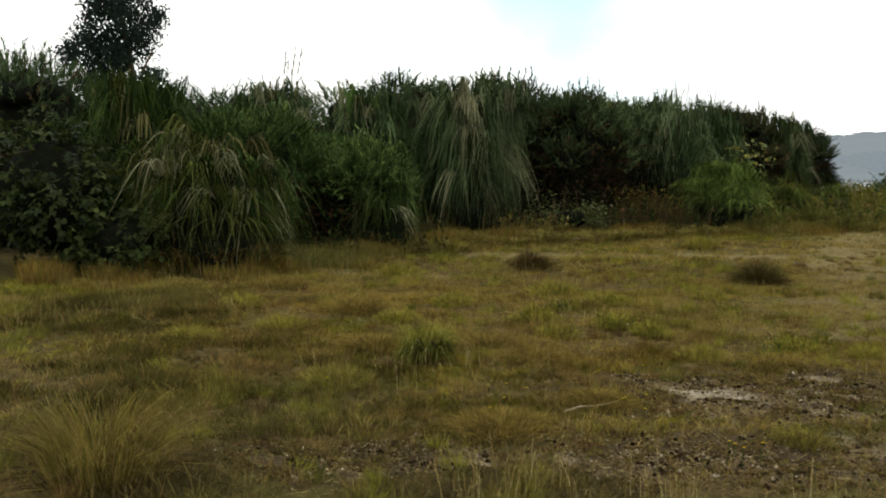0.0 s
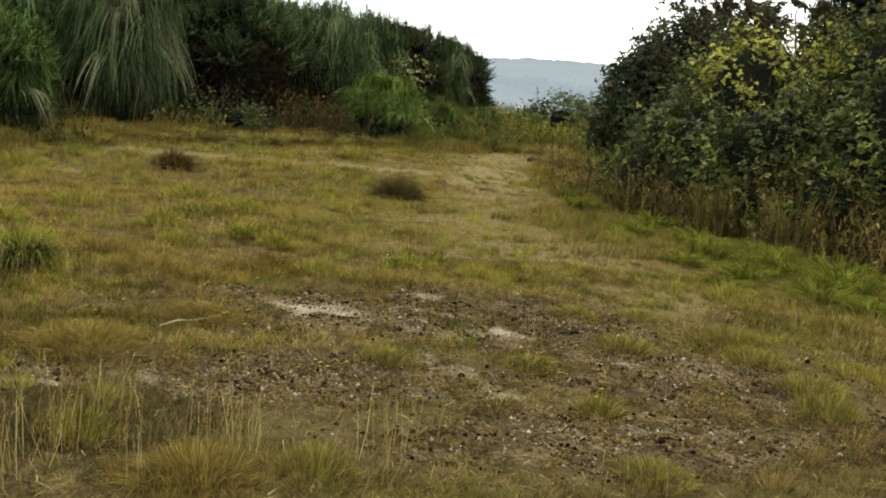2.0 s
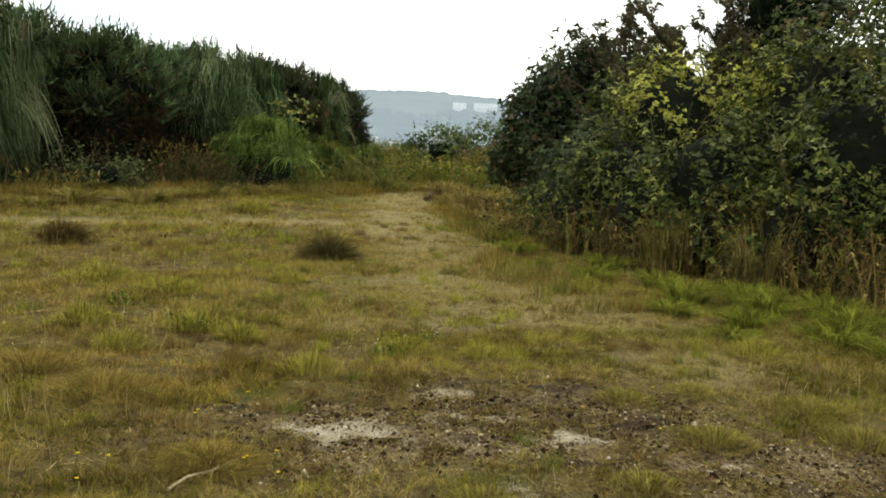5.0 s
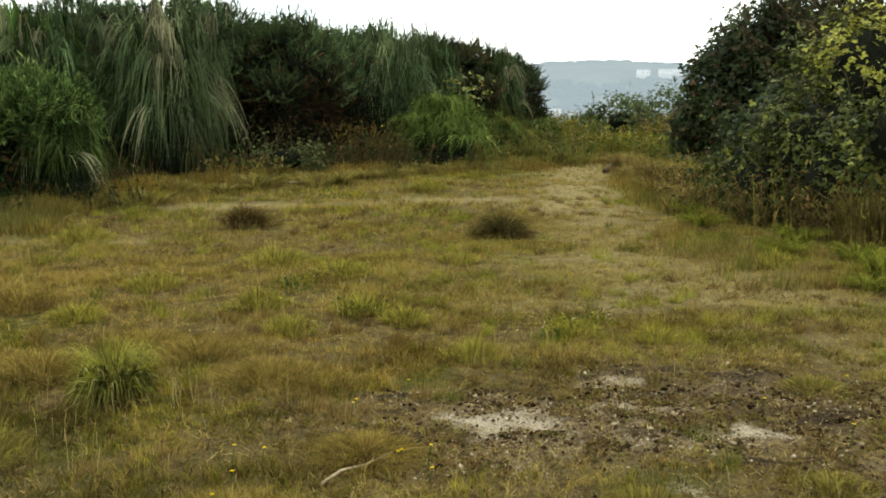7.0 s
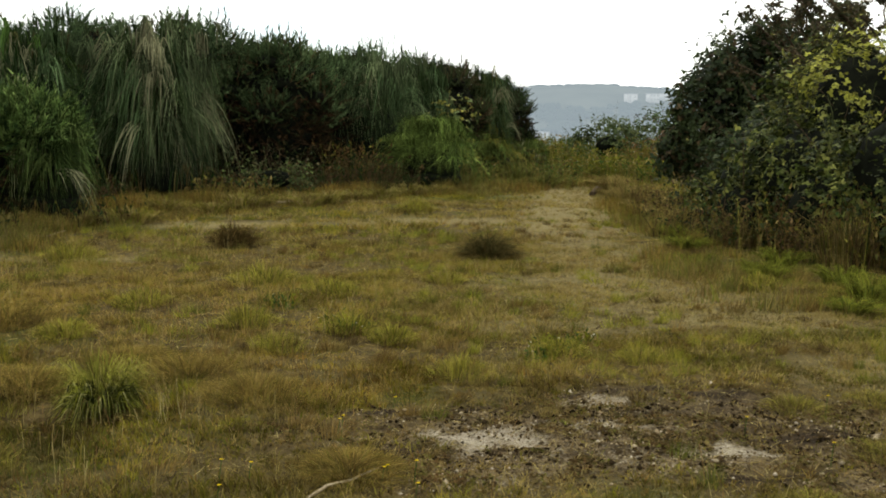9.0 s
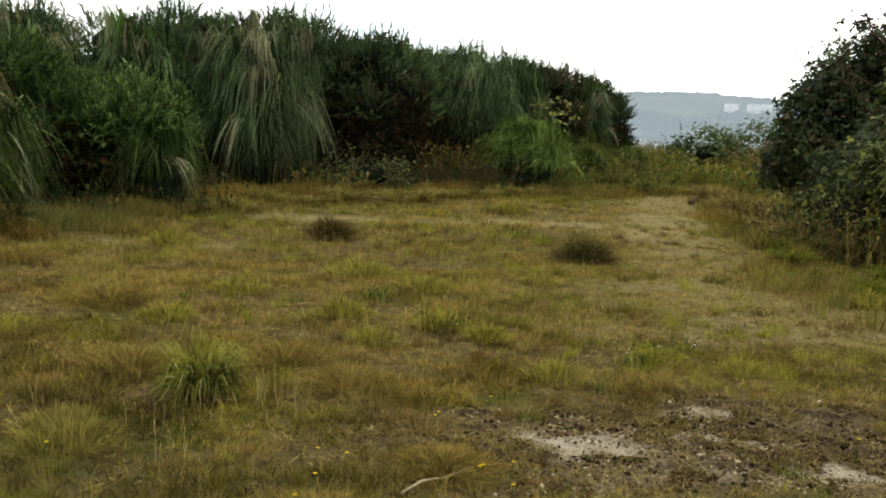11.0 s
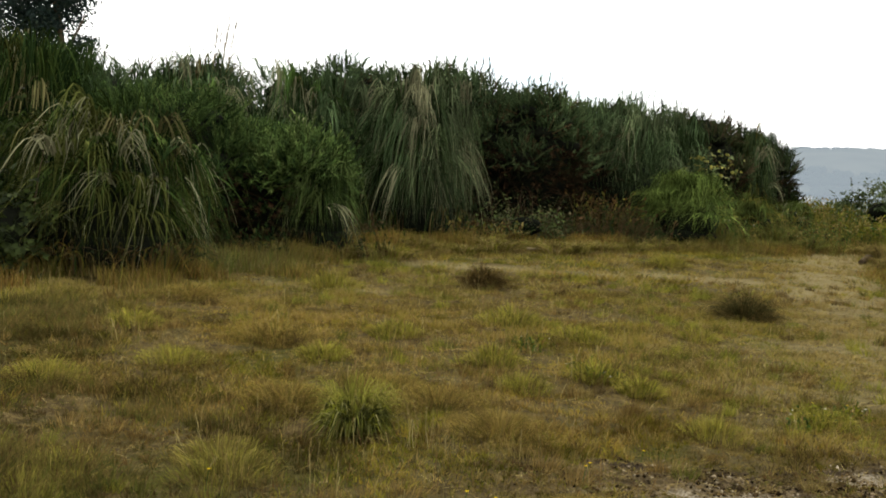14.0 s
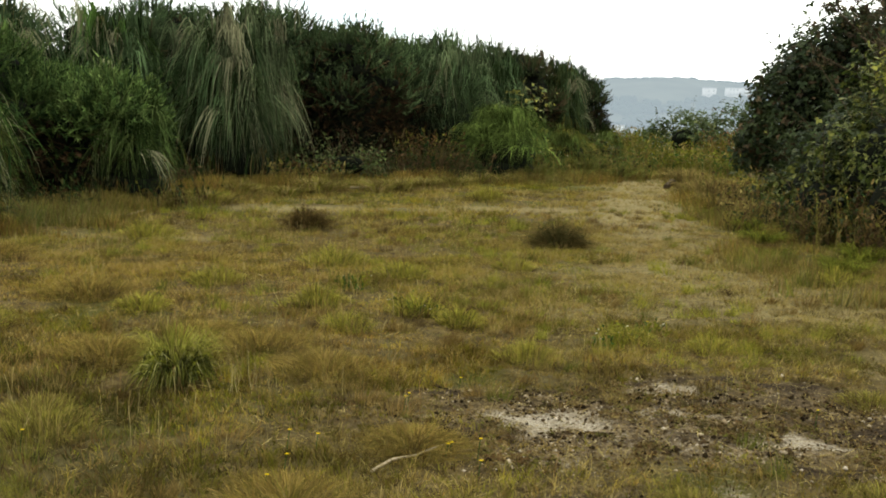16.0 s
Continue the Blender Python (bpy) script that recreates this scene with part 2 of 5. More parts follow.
def tube(soup, pts, radii, tint, sides=6):
    """A bent, tapering round stem through the points."""
    pts, rings = np.asarray(pts, float), []
    for i, p in enumerate(pts):
        d = unit(pts[min(i + 1, len(pts) - 1)] - pts[max(i - 1, 0)])
        u = unit(np.cross(d, (0.31, 0.9, 0.2) if abs(d[2]) > 0.6 else (0, 0, 1.0)))
        w = np.cross(d, u)
        ang = np.linspace(0, 2 * math.pi, sides, endpoint=False)
        rings.append(p + radii[i] * (np.cos(ang)[:, None] * u + np.sin(ang)[:, None] * w))
    n = len(pts)
    faces = [[i * sides + j, i * sides + (j + 1) % sides, (i + 1) * sides + (j + 1) % sides, (i + 1) * sides + j]
             for i in range(n - 1) for j in range(sides)]
    soup.add(np.concatenate(rings), faces, tint)
    soup.add(rings[0][::-1], [list(range(sides))], tint)
    soup.add(rings[-1], [list(range(sides))], tint)


def lattice(ix, iy, salt):
    h = (ix.astype(np.int64) * 374761393 + iy.astype(np.int64) * 668265263 + salt * 974711) & 0x7FFFFFFF
    h = ((h ^ (h >> 13)) * 1274126177) & 0x7FFFFFFF
    return ((h ^ (h >> 16)) & 0xFFFF) / 65535.0


def wander(x, y, scale, salt=0, octaves=3):
    """Smooth noise of 0 to 1 over the plan; scale in metres."""
    x, y = np.asarray(x, float) / scale, np.asarray(y, float) / scale
    total, amp, norm = 0.0, 1.0, 0.0
    for o in range(octaves):
        ix, iy = np.floor(x), np.floor(y)
        fx, fy = x - ix, y - iy
        fx, fy = fx * fx * (3 - 2 * fx), fy * fy * (3 - 2 * fy)
        s = salt * 7 + o
        a, b = lattice(ix, iy, s), lattice(ix + 1, iy, s)
        c, d = lattice(ix, iy + 1, s), lattice(ix + 1, iy + 1, s)
        total = total + amp * ((a * (1 - fx) + b * fx) * (1 - fy) + (c * (1 - fx) + d * fx) * fy)
        norm += amp
        x, y, amp = x * 2.03 + 5.2, y * 2.03 + 1.7, amp * 0.5
    return total / norm


def step(a, b, v):
    t = np.clip((v - a) / (b - a), 0, 1)
    return t * t * (3 - 2 * t)


def blobs(x, y, spots):
    best = np.zeros_like(np.asarray(x, float))
    for cx, cy, rx, ry, *full in spots:
        best = np.maximum(best, (full or [1.0])[0] * np.exp(-(((x - cx) / rx) ** 2 + ((y - cy) / ry) ** 2)))
    return best


# ---- plan of the ground ----
SAND = [(1.76, 6.66, 0.26, 0.2, 1.0), (1.5, 6.84, 0.22, 0.1, 0.75), (2.95, 6.3, 0.22, 0.11, 0.85), (2.67, 7.26, 0.24, 0.11, 0.8), (2.45, 6.75, 0.32, 0.2, 0.45), (2.3, 6.3, 0.5, 0.2, 0.25), (1.7, 6.1, 0.5, 0.2, 0.22),
        (2.46, 6.2, 0.16, 0.09, 0.4), (0.77, 5.12, 0.22, 0.09, 0.42), (2.33, 5.6, 0.2, 0.3, 0.42), (2.5, 5.2, 0.22, 0.22, 0.4), (3.2, 4.5, 0.4, 0.2, 0.42), (0.3, 4.95, 0.2, 0.12, 0.5), (2.6, 4.98, 0.24, 0.07, 0.6), (2.1, 6.45, 0.22, 0.06, 0.3),
        (0.23, 5.16, 0.14, 0.06, 0.55), (1.1, 6.75, 0.14, 0.05, 0.55), (3.6, 5.7, 0.2, 0.07, 0.5)]
BARE = [(2.5, 6.6, 2.1, 0.95), (4.0, 5.4, 1.7, 0.8), (1.7, 5.2, 1.3, 0.6), (-0.2, 4.9, 1.0, 0.5), (5.3, 4.4, 1.4, 0.9), (3.0, 4.3, 1.6, 0.6)]
TRACK = [(4.4, 8.6), (4.5, 10.8), (4.8, 13.0), (5.7, 16.5), (6.9, 19.6), (8.1, 22.6), (9.3, 25.6), (10.8, 29.0), (12.0, 34.0)]


def track_distance(x, y):
    best = np.full(np.shape(x), 99.0)
    for (ax, ay), (bx, by) in zip(TRACK, TRACK[1:]):
        dx, dy = bx - ax, by - ay
        t = np.clip(((x - ax) * dx + (y - ay) * dy) / (dx * dx + dy * dy), 0, 1)
        best = np.minimum(best, np.hypot(x - ax - t * dx, y - ay - t * dy))
    return best


def is_sand(x, y):
    wx, wy = x + 0.34 * (wander(x, y, 0.22, 51) - 0.5), y + 0.26 * (wander(x, y, 0.2, 52) - 0.5)
    return np.clip(blobs(wx, wy, SAND) * (0.05 + 1.8 * wander(x, y, 0.12, 8, 4)), 0, 1)


def is_bare(x, y):
    return step(0.35, 0.8, blobs(x, y, BARE) + 0.5 * (wander(x, y, 0.5, 3) - 0.5))


HUMUS = [(2.7, 7.4, 0.75, 0.09), (3.35, 7.2, 0.3, 0.1), (1.5, 7.25, 0.6, 0.08), (2.2, 6.35, 0.5, 0.08), (3.5, 6.4, 0.5, 0.1), (4.4, 5.2, 0.5, 0.14), (4.9, 4.7, 0.4, 0.12), (1.2, 6.5, 0.4, 0.07), (2.9, 5.9, 0.5, 0.07)]


def is_humus(x, y):
    """Dark crumbly earth laid open in ragged patches."""
    spots = step(0.3, 0.75, blobs(x, y, HUMUS) * (0.45 + 1.1 * wander(x, y, 0.11, 61)))
    return np.clip(spots + step(0.47, 0.58, wander(x, y, 0.17, 62)) * is_bare(x, y) * 0.6, 0, 1) * (1 - np.clip(is_sand(x, y) * 2.5, 0, 1))


def is_track(x, y):
    d = track_distance(x, y) + 1.1 * (wander(x, y, 1.2, 9) - 0.5) + 0.5 * (wander(x, y, 0.3, 10) - 0.5)
    side = blobs(x, y, [(3.6, 17.6, 3.0, 0.7), (0.4, 17.0, 2.2, 0.6), (-1.2, 13.6, 1.6, 0.5), (5.0, 9.6, 1.3, 1.0), (4.4, 11.0, 1.8, 2.2, 0.9), (3.2, 9.4, 1.4, 0.8, 0.7), (5.0, 7.6, 1.2, 0.7, 0.8)])
    return np.maximum((1 - step(0.1, 1.6, d)) * step(9.0, 14.0, y) * 0.75, step(0.25, 0.9, side) * 0.68)


def is_lush(x, y):
    foot = blobs(x, y, [(6.4, 12.0, 0.7, 1.3), (6.8, 9.8, 0.9, 0.9), (7.8, 8.5, 1.4, 0.7), (5.3, 22.4, 3.6, 1.0), (-5.3, 11.2, 1.4, 0.6), (8.0, 16.0, 0.6, 1.6)])
    return np.clip(step(0.25, 0.8, foot) + step(0.58, 0.72, wander(x, y, 1.1, 5)) * 0.7, 0, 1)


def ground_height(x, y):
    r = np.hypot(x - 3, y - 12)
    near = (wander(x, y, 1.6, 1) - 0.5) * 0.08 + (wander(x, y, 0.3, 2) - 0.5) * 0.055
    near = near + (wander(x, y, 0.1, 4) - 0.5) * 0.045 * is_bare(x, y)
    near = near * (1 - step(30, 60, r))
    return near - 26 * step(34, 190, y) - 0.06 * is_sand(x, y) * 0.3


# ---- setting: ground, hills, far buildings ----
def spread(lo, hi, pitch, far):
    core = np.arange(lo, hi + pitch, pitch)
    reach = np.geomspace(pitch * 1.5, far, 26)
    return np.concatenate([lo - reach[::-1], core, core[-1] + reach])


def refine(v, lo, hi, pitch):
    """Closer lines between lo and hi."""
    return np.concatenate([v[v < lo], np.arange(lo, hi, pitch), v[v >= hi]])


def build_ground():
    xs, ys = refine(spread(-9, 15, 0.13, 4200), -3.2, 6.8, 0.035), refine(spread(1, 34, 0.13, 4200), 3.6, 8.6, 0.03)
    gx, gy = np.meshgrid(xs, ys)
    z = ground_height(gx, gy)
    nx, ny = len(xs), len(ys)
    i = (np.arange(ny - 1)[:, None] * nx + np.arange(nx - 1)[None, :]).ravel()
    faces = np.stack([i, i + 1, i + nx + 1, i + nx], -1)
    soup = Soup()
    cover = np.stack([is_sand(gx, gy), is_lush(gx, gy), is_track(gx, gy)], -1).reshape(-1, 3)
    soup.add(np.stack([gx, gy, z], -1).reshape(-1, 3), faces, cover)
    me = soup.mesh("ground", MAT_SOIL, True, "cover")
    worn = me.attributes.new("worn", "FLOAT", "POINT")
    worn.data.foreach_set("value", is_bare(gx, gy).astype(np.float32).ravel())
    humus = me.attributes.new("humus", "FLOAT", "POINT")
    humus.data.foreach_set("value", is_humus(gx, gy).astype(np.float32).ravel())
    ob = new("ground", me)
    return tagged(ob, "dry brown turf with sandy bare patches and a trodden path", "ground", kind="structure")


build_ground()


def hill_height(x, y):
    u = x / np.maximum(y, 1)
    crest = 0.038 - 0.08 * np.clip(0.372 - u, 0, 0.2) - 0.02 * np.clip(u - 0.5, 0, 2)
    top = 1.6 + 900 * crest + 5 * (wander(x, y, 120, 21) - 0.5) + 4.0 * (wander(x, y, 26, 22) - 0.5)
    rise = step(380, 900, y + 60 * (wander(x, y, 160, 23) - 0.5))
    return -26 + (top + 26) * rise - 60 * step(920, 1300, y)


def build_hills():
    xs, ys = np.linspace(-700, 1300, 330), np.linspace(360, 1300, 60)
    gx, gy = np.meshgrid(xs, ys)
    z = hill_height(gx, gy)
    nx, ny = len(xs), len(ys)
    i = (np.arange(ny - 1)[:, None] * nx + np.arange(nx - 1)[None, :]).ravel()
    soup = Soup()
    soup.add(np.stack([gx, gy, z], -1).reshape(-1, 3), np.stack([i, i + 1, i + nx + 1, i + nx], -1), (1, 1, 1))
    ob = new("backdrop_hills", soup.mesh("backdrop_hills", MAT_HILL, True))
    return tagged(ob, "hazy grey-blue wooded hills across the valley", "hills", kind="structure")


build_hills()


def box(soup, x0, y0, z0, x1, y1, z1, tint=(1, 1, 1)):
    v = [(x, y, z) for z in (z0, z1) for x, y in ((x0, y0), (x1, y0), (x1, y1), (x0, y1))]
    f = [(0, 3, 2, 1), (4, 5, 6, 7), (0, 1, 5, 4), (1, 2, 6, 5), (2, 3, 7, 6), (3, 0, 4, 7)]
    soup.add(v, f, tint)


def far_building(u, y, w, h, floors, bays):
    x = u * y
    b = thing("white_building", x, y, "pale white block far off on the hazy hillside", "building", "far buildings", float(hill_height(np.array(x), np.array(y))) - 1)
    s = Soup()
    box(s, -w / 2, -4, 0, w / 2, 4, h + 1)
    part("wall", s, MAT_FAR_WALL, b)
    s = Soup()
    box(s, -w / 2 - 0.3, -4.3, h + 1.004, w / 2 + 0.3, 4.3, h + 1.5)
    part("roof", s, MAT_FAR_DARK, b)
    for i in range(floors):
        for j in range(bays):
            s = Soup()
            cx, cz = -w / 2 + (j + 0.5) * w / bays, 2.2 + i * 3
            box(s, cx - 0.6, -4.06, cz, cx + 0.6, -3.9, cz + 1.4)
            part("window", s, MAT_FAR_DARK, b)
    return b


for spec in ((0.4365, 715, 8, 7, 2, 2), (0.462, 722, 8, 6, 2, 3), (0.476, 735, 6, 5, 1, 2), (0.335, 560, 8, 5, 1, 3), (0.35, 545, 6, 4, 1, 2)):
    far_building(*spec)


def far_wood():
    soup = Soup()
    n = 2200
    x, y = rng.uniform(120, 420, n), rng.uniform(430, 700, n)
    keep = wander(x, y, 60, 31) > 0.5
    x, y = x[keep], y[keep]
    grove = rng.normal(0, 1, 40)
    ridge = rng.uniform(0.27, 0.62, 170)
    x = np.concatenate([x, 218 + 9 * grove, ridge * 890])
    y = np.concatenate([y, rng.uniform(590, 620, 40), rng.uniform(880, 900, 170)])
    z = hill_height(x, y)
    ang = np.linspace(0, 2 * math.pi, 7)[:-1]
    for px, py, pz in zip(x, y, z):
        k = 0.45 if py > 860 else 1.0
        r, h = rng.uniform(2, 5) * (1.5 - k * 0.5), rng.uniform(2, 5.5) * k
        rings = [np.stack([px + r * k * np.cos(ang) * rng.uniform(0.8, 1.2, 6), py + r * k * np.sin(ang), np.full(6, pz + h * q)], -1) for k, q in ((0.7, -0.1), (1, 0.4), (0.75, 0.75), (0.2, 1.0))]
        f = [[a * 6 + b, a * 6 + (b + 1) % 6, (a + 1) * 6 + (b + 1) % 6, (a + 1) * 6 + b] for a in range(3) for b in range(6)]
        soup.add(np.concatenate(rings), f, (1, 1, 1))
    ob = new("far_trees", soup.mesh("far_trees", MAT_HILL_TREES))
    tagged(ob, "dark hazy tree clumps on the far hillside", "trees", kind="stuff")


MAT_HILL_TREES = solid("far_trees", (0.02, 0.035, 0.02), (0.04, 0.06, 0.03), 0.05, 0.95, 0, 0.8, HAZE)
far_wood()


# ---- kinds of plants ----
def mixed(n, palette, weights):
    """One tint a blade, picked from the palette."""
    w = np.asarray(weights, float)
    return np.asarray(palette)[rng.choice(len(palette), n, p=w / w.sum())]


GREY_GREEN, GREEN, DEEP = (0.096, 0.148, 0.062), (0.066, 0.118, 0.026), (0.032, 0.058, 0.018)
STRAW, TAN, RUST, OLIVE = (0.4, 0.325, 0.128), (0.3, 0.228, 0.076), (0.2, 0.13, 0.038), (0.185, 0.168, 0.032)
FRESH = (0.22, 0.225, 0.026)


def arcs(n, h, r, base, sag, k=6, locks=0):
    """Blades that rise from a tuft and arch over, gathered in locks; sag 0 upright to 1 hanging to the ground."""
    m = locks or n
    lock = rng.integers(0, m, n) if locks else np.arange(n)
    a = rng.uniform(0, 2 * math.pi, m)[lock]
    q = (rng.uniform(0, 1, m) ** 0.6)[lock]
    b = a + rng.normal(0, 0.35, m)[lock]
    reach = r * rng.uniform(0.3, 1.0, m)[lock]
    peak = h * rng.uniform(0.62, 1.02, m)[lock] * (1 - 0.22 * reach / max(r, 1e-6))
    turn = np.clip(rng.normal(0.82 - 0.3 * sag, 0.07, m)[lock], 0.5, 1.0)
    shade = rng.uniform(0.5, 1.42, m)[lock]
    if locks:
        a, b = a + rng.normal(0, 0.12, n), b + rng.normal(0, 0.16, n)
        reach, peak = reach * rng.uniform(0.8, 1.12, n), peak * rng.uniform(0.8, 1.06, n)
        turn = np.clip(turn + rng.normal(0, 0.04, n), 0.5, 1.0)
    root = np.stack([np.cos(a) * base * q, np.sin(a) * base * q, np.zeros(n)], -1)
    s = np.linspace(0, 1, k)[None, :]
    z = peak[:, None] * (1 - ((s - turn[:, None]) / turn[:, None]) ** 2)
    flat = reach[:, None] * (0.35 * s + 0.65 * (1 - (1 - s) ** 1.7) * s)
    p = np.zeros((n, k, 3))
    p[..., 0] = root[:, 0:1] + np.cos(b)[:, None] * flat
    p[..., 1] = root[:, 1:2] + np.sin(b)[:, None] * flat
    p[..., 2] = np.maximum(z, 0.01)
    p[..., :2] += rng.normal(0, 0.055 * h, (n, 1, 2)) * s[..., None] ** 2
    wave = 0.022 * h * np.sin(s * 7.0 + rng.uniform(0, 6.28, m)[lock][:, None]) * s
    p[..., 0] -= np.sin(b)[:, None] * wave
    p[..., 1] += np.cos(b)[:, None] * wave
    side = np.stack([-np.sin(b + rng.normal(0, 0.7, n)), np.cos(b + rng.normal(0, 0.7, n)), rng.normal(0, 0.35, n)], -1)
    return p, unit(side), shade[:, None]


def fountain(locks, each, h, r, sag, k=8, spread=1.0):
    """Blades gathered in locks that spring from a crown, arch outwards and hang; sag 0 feathery to 1 weeping to the ground."""
    a = rng.uniform(0, 2 * math.pi, locks)
    front = rng.uniform(0, 1, locks) < 0.4
    a = np.where(front, -math.pi * rng.uniform(0.03, 0.97, locks), a)
    tier = rng.uniform(0, 1, locks) ** 0.75
    peak = h * (0.42 + 0.58 * tier)
    reach = r * (1.1 - 0.3 * tier ** 1.5) * rng.uniform(0.65, 1.1, locks)
    low = peak * np.clip((1 - sag) * rng.uniform(0.4, 1.0, locks) + sag * rng.uniform(0.0, 0.66, locks) * (0.1 + 0.9 * tier), 0, 0.95)
    reach = reach * (0.5 + 0.5 * (1 - low / peak))
    sweep = rng.normal(0, 0.42, locks)
    shade = rng.choice([0.38, 0.6, 0.85, 1.15, 1.6], locks, p=[0.24, 0.22, 0.24, 0.2, 0.1]) * rng.uniform(0.85, 1.15, locks)
    lock = np.repeat(np.arange(locks), each)
    n = len(lock)
    end = rng.uniform(0.72, 1.0, n) * rng.choice([1.0, 0.8], n, p=[0.8, 0.2])
    u = 0.28 + (end[:, None] - 0.28) * np.linspace(0, 1, k)[None, :]
    R, P, Z = reach[lock][:, None], (peak[lock] * rng.normal(1, 0.035, n))[:, None], low[lock][:, None]
    q0, q1, q2, q3 = (1 - u) ** 3, 3 * (1 - u) ** 2 * u, 3 * (1 - u) * u ** 2, u ** 3
    flat = q0 * 0.12 * r + q1 * 0.2 * R + q2 * 0.68 * R + q3 * R + rng.normal(0, 0.05, (n, 1)) * r * u
    z = q0 * 0.3 * h + q1 * 1.3 * P + q2 * 1.12 * P + q3 * Z
    across = (sweep[lock][:, None] * R * u ** 2 + rng.normal(0, 0.07 * spread, (n, 1)) * r * (0.4 + u)
              + rng.normal(0, 0.11 * spread, (n, 1)) * r * u ** 3 + 0.02 * r * np.sin(u * 9 + rng.uniform(0, 6.28, locks)[lock][:, None]) * u)
    az = a[lock] + rng.normal(0, 0.1, n) + np.where(rng.uniform(0, 1, n) < 0.22, rng.normal(0, 0.9, n), 0)
    across, flat = np.clip(across, -0.7 * r, 0.7 * r), np.minimum(flat, 1.1 * r)
    ca, sa = np.cos(az)[:, None], np.sin(az)[:, None]
    kink = np.where(rng.uniform(0, 1, n) < 0.3, rng.uniform(0.1, 0.5, n), 0.0)[:, None] * np.clip(u - rng.uniform(0.5, 0.8, (n, 1)), 0, 1)
    z = z - kink * h
    flat = flat - kink * r * 0.6
    p = np.stack([ca * flat - sa * across, sa * flat + ca * across, np.maximum(z, 0.015)], -1)
    p[..., :2] += (rng.normal(0, 0.16, (locks, 2)) * r)[lock][:, None, :]
    b = a[lock] + rng.normal(0, 0.6, n)
    side = unit(np.stack([-np.sin(b), np.cos(b), rng.normal(0, 0.3, n)], -1))
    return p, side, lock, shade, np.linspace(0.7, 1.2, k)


def taper(n, k, w):
    s = np.linspace(0, 1, k)
    return np.outer(w, np.minimum(1.0, 1.25 - s) * (1 - s ** 3 * 0.92))


def pampas(x, y, h, r, locks, sag, palette, weights, label, plumes=0, dead=0.3, width=0.024, each=17, spread=1.0, pale=0.1):
    t = thing("pampas_grass", x, y, label, "pampas grass", "pampas clumps along the bank")
    inner([(0, 0, h * 0.36, r * 0.48, r * 0.48, h * 0.36), (0, 0, h * 0.13, r * 0.5, r * 0.5, h * 0.18)], t, 1.0, "near-black hull painting the shade inside the clump")
    s = Soup()
    tufts = max(3, locks // 45)
    found = []
    for i in range(tufts):
        a, q = 2.4 * i + rng.uniform(0, 1), 0.42 * r * (0.0 if i == 0 else rng.uniform(0.5, 1.1))
        k = 1.0 if i == 0 else rng.uniform(0.72, 0.98)
        found.append(fountain(locks // tufts, each, h * k, r * (0.82 if i == 0 else 0.68), sag, 8, spread))
        found[-1][0][..., :2] += np.array([math.cos(a) * q, math.sin(a) * q])
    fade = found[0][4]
    lock = np.concatenate([f[2] + i * (locks // tufts) for i, f in enumerate(found)])
    p, side, shade = (np.concatenate([f[i] for f in found]) for i in (0, 1, 3))
    n, locks = len(lock), len(shade)
    tint = mixed(locks, palette, weights)
    straw = rng.uniform(0, 1, locks) < pale
    tint = np.where(straw[:, None], np.array([(0.29, 0.285, 0.16)]), tint)
    shade = np.where(straw, np.maximum(shade, 0.8), shade)
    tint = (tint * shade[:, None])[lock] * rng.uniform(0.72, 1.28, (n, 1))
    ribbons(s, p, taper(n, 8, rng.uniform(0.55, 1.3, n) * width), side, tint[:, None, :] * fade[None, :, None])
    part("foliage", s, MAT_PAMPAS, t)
    m = int(locks * each * dead * 0.3)
    if m:
        s = Soup()
        p, side, shade = arcs(m, h * 0.26, r * 0.4, r * 0.62, 0.7, 6, max(10, m // 12))
        ribbons(s, p, taper(m, 6, rng.uniform(0.6, 1.2, m) * width), side, mixed(m, [(0.1, 0.07, 0.03), TAN, RUST, OLIVE, DEEP], [5, 0.4, 1.5, 1.5, 3]) * shade)
        part("dead_skirt", s, MAT_DRY, t, "dry tan dead blades round the foot")
    for i in range(plumes):
        s = Soup()
        a, hh = rng.uniform(-0.9, 0.9), h * rng.uniform(1.08, 1.22)
        q = rng.uniform(0.05, 0.35) * r
        top = np.array([math.cos(a) * (q + 0.25), math.sin(a) * (q + 0.25), hh])
        foot = np.array([math.cos(a) * q * 0.4, math.sin(a) * q * 0.4, 0.3])
        stem = np.stack([foot + (top - foot) * f for f in np.linspace(0, 1, 5)])
        tube(s, stem, [0.008, 0.008, 0.007, 0.007, 0.004], TAN, 4)
        stalk = part("plume_stalk", s, MAT_DRY, t)
        s = Soup()
        c = 40
        f = rng.uniform(0.8, 1.02, c)
        at = foot + (top - foot) * f[:, None]
        out = unit(rng.normal(0, 1, (c, 3)) * (1, 1, 0.3) + (0, 0, 2.2))
        tipp = at + out * rng.uniform(0.05, 0.12, c)[:, None]
        acr = unit(np.cross(out, rng.normal(0, 1, (c, 3)))) * 0.009
        triangles(s, at - acr, at + acr, tipp, mixed(c, [(0.26, 0.2, 0.1), (0.16, 0.12, 0.06)], [2, 1]))
        part("plume", s, MAT_DRY, stalk, "thin beige seed plume")
    return t


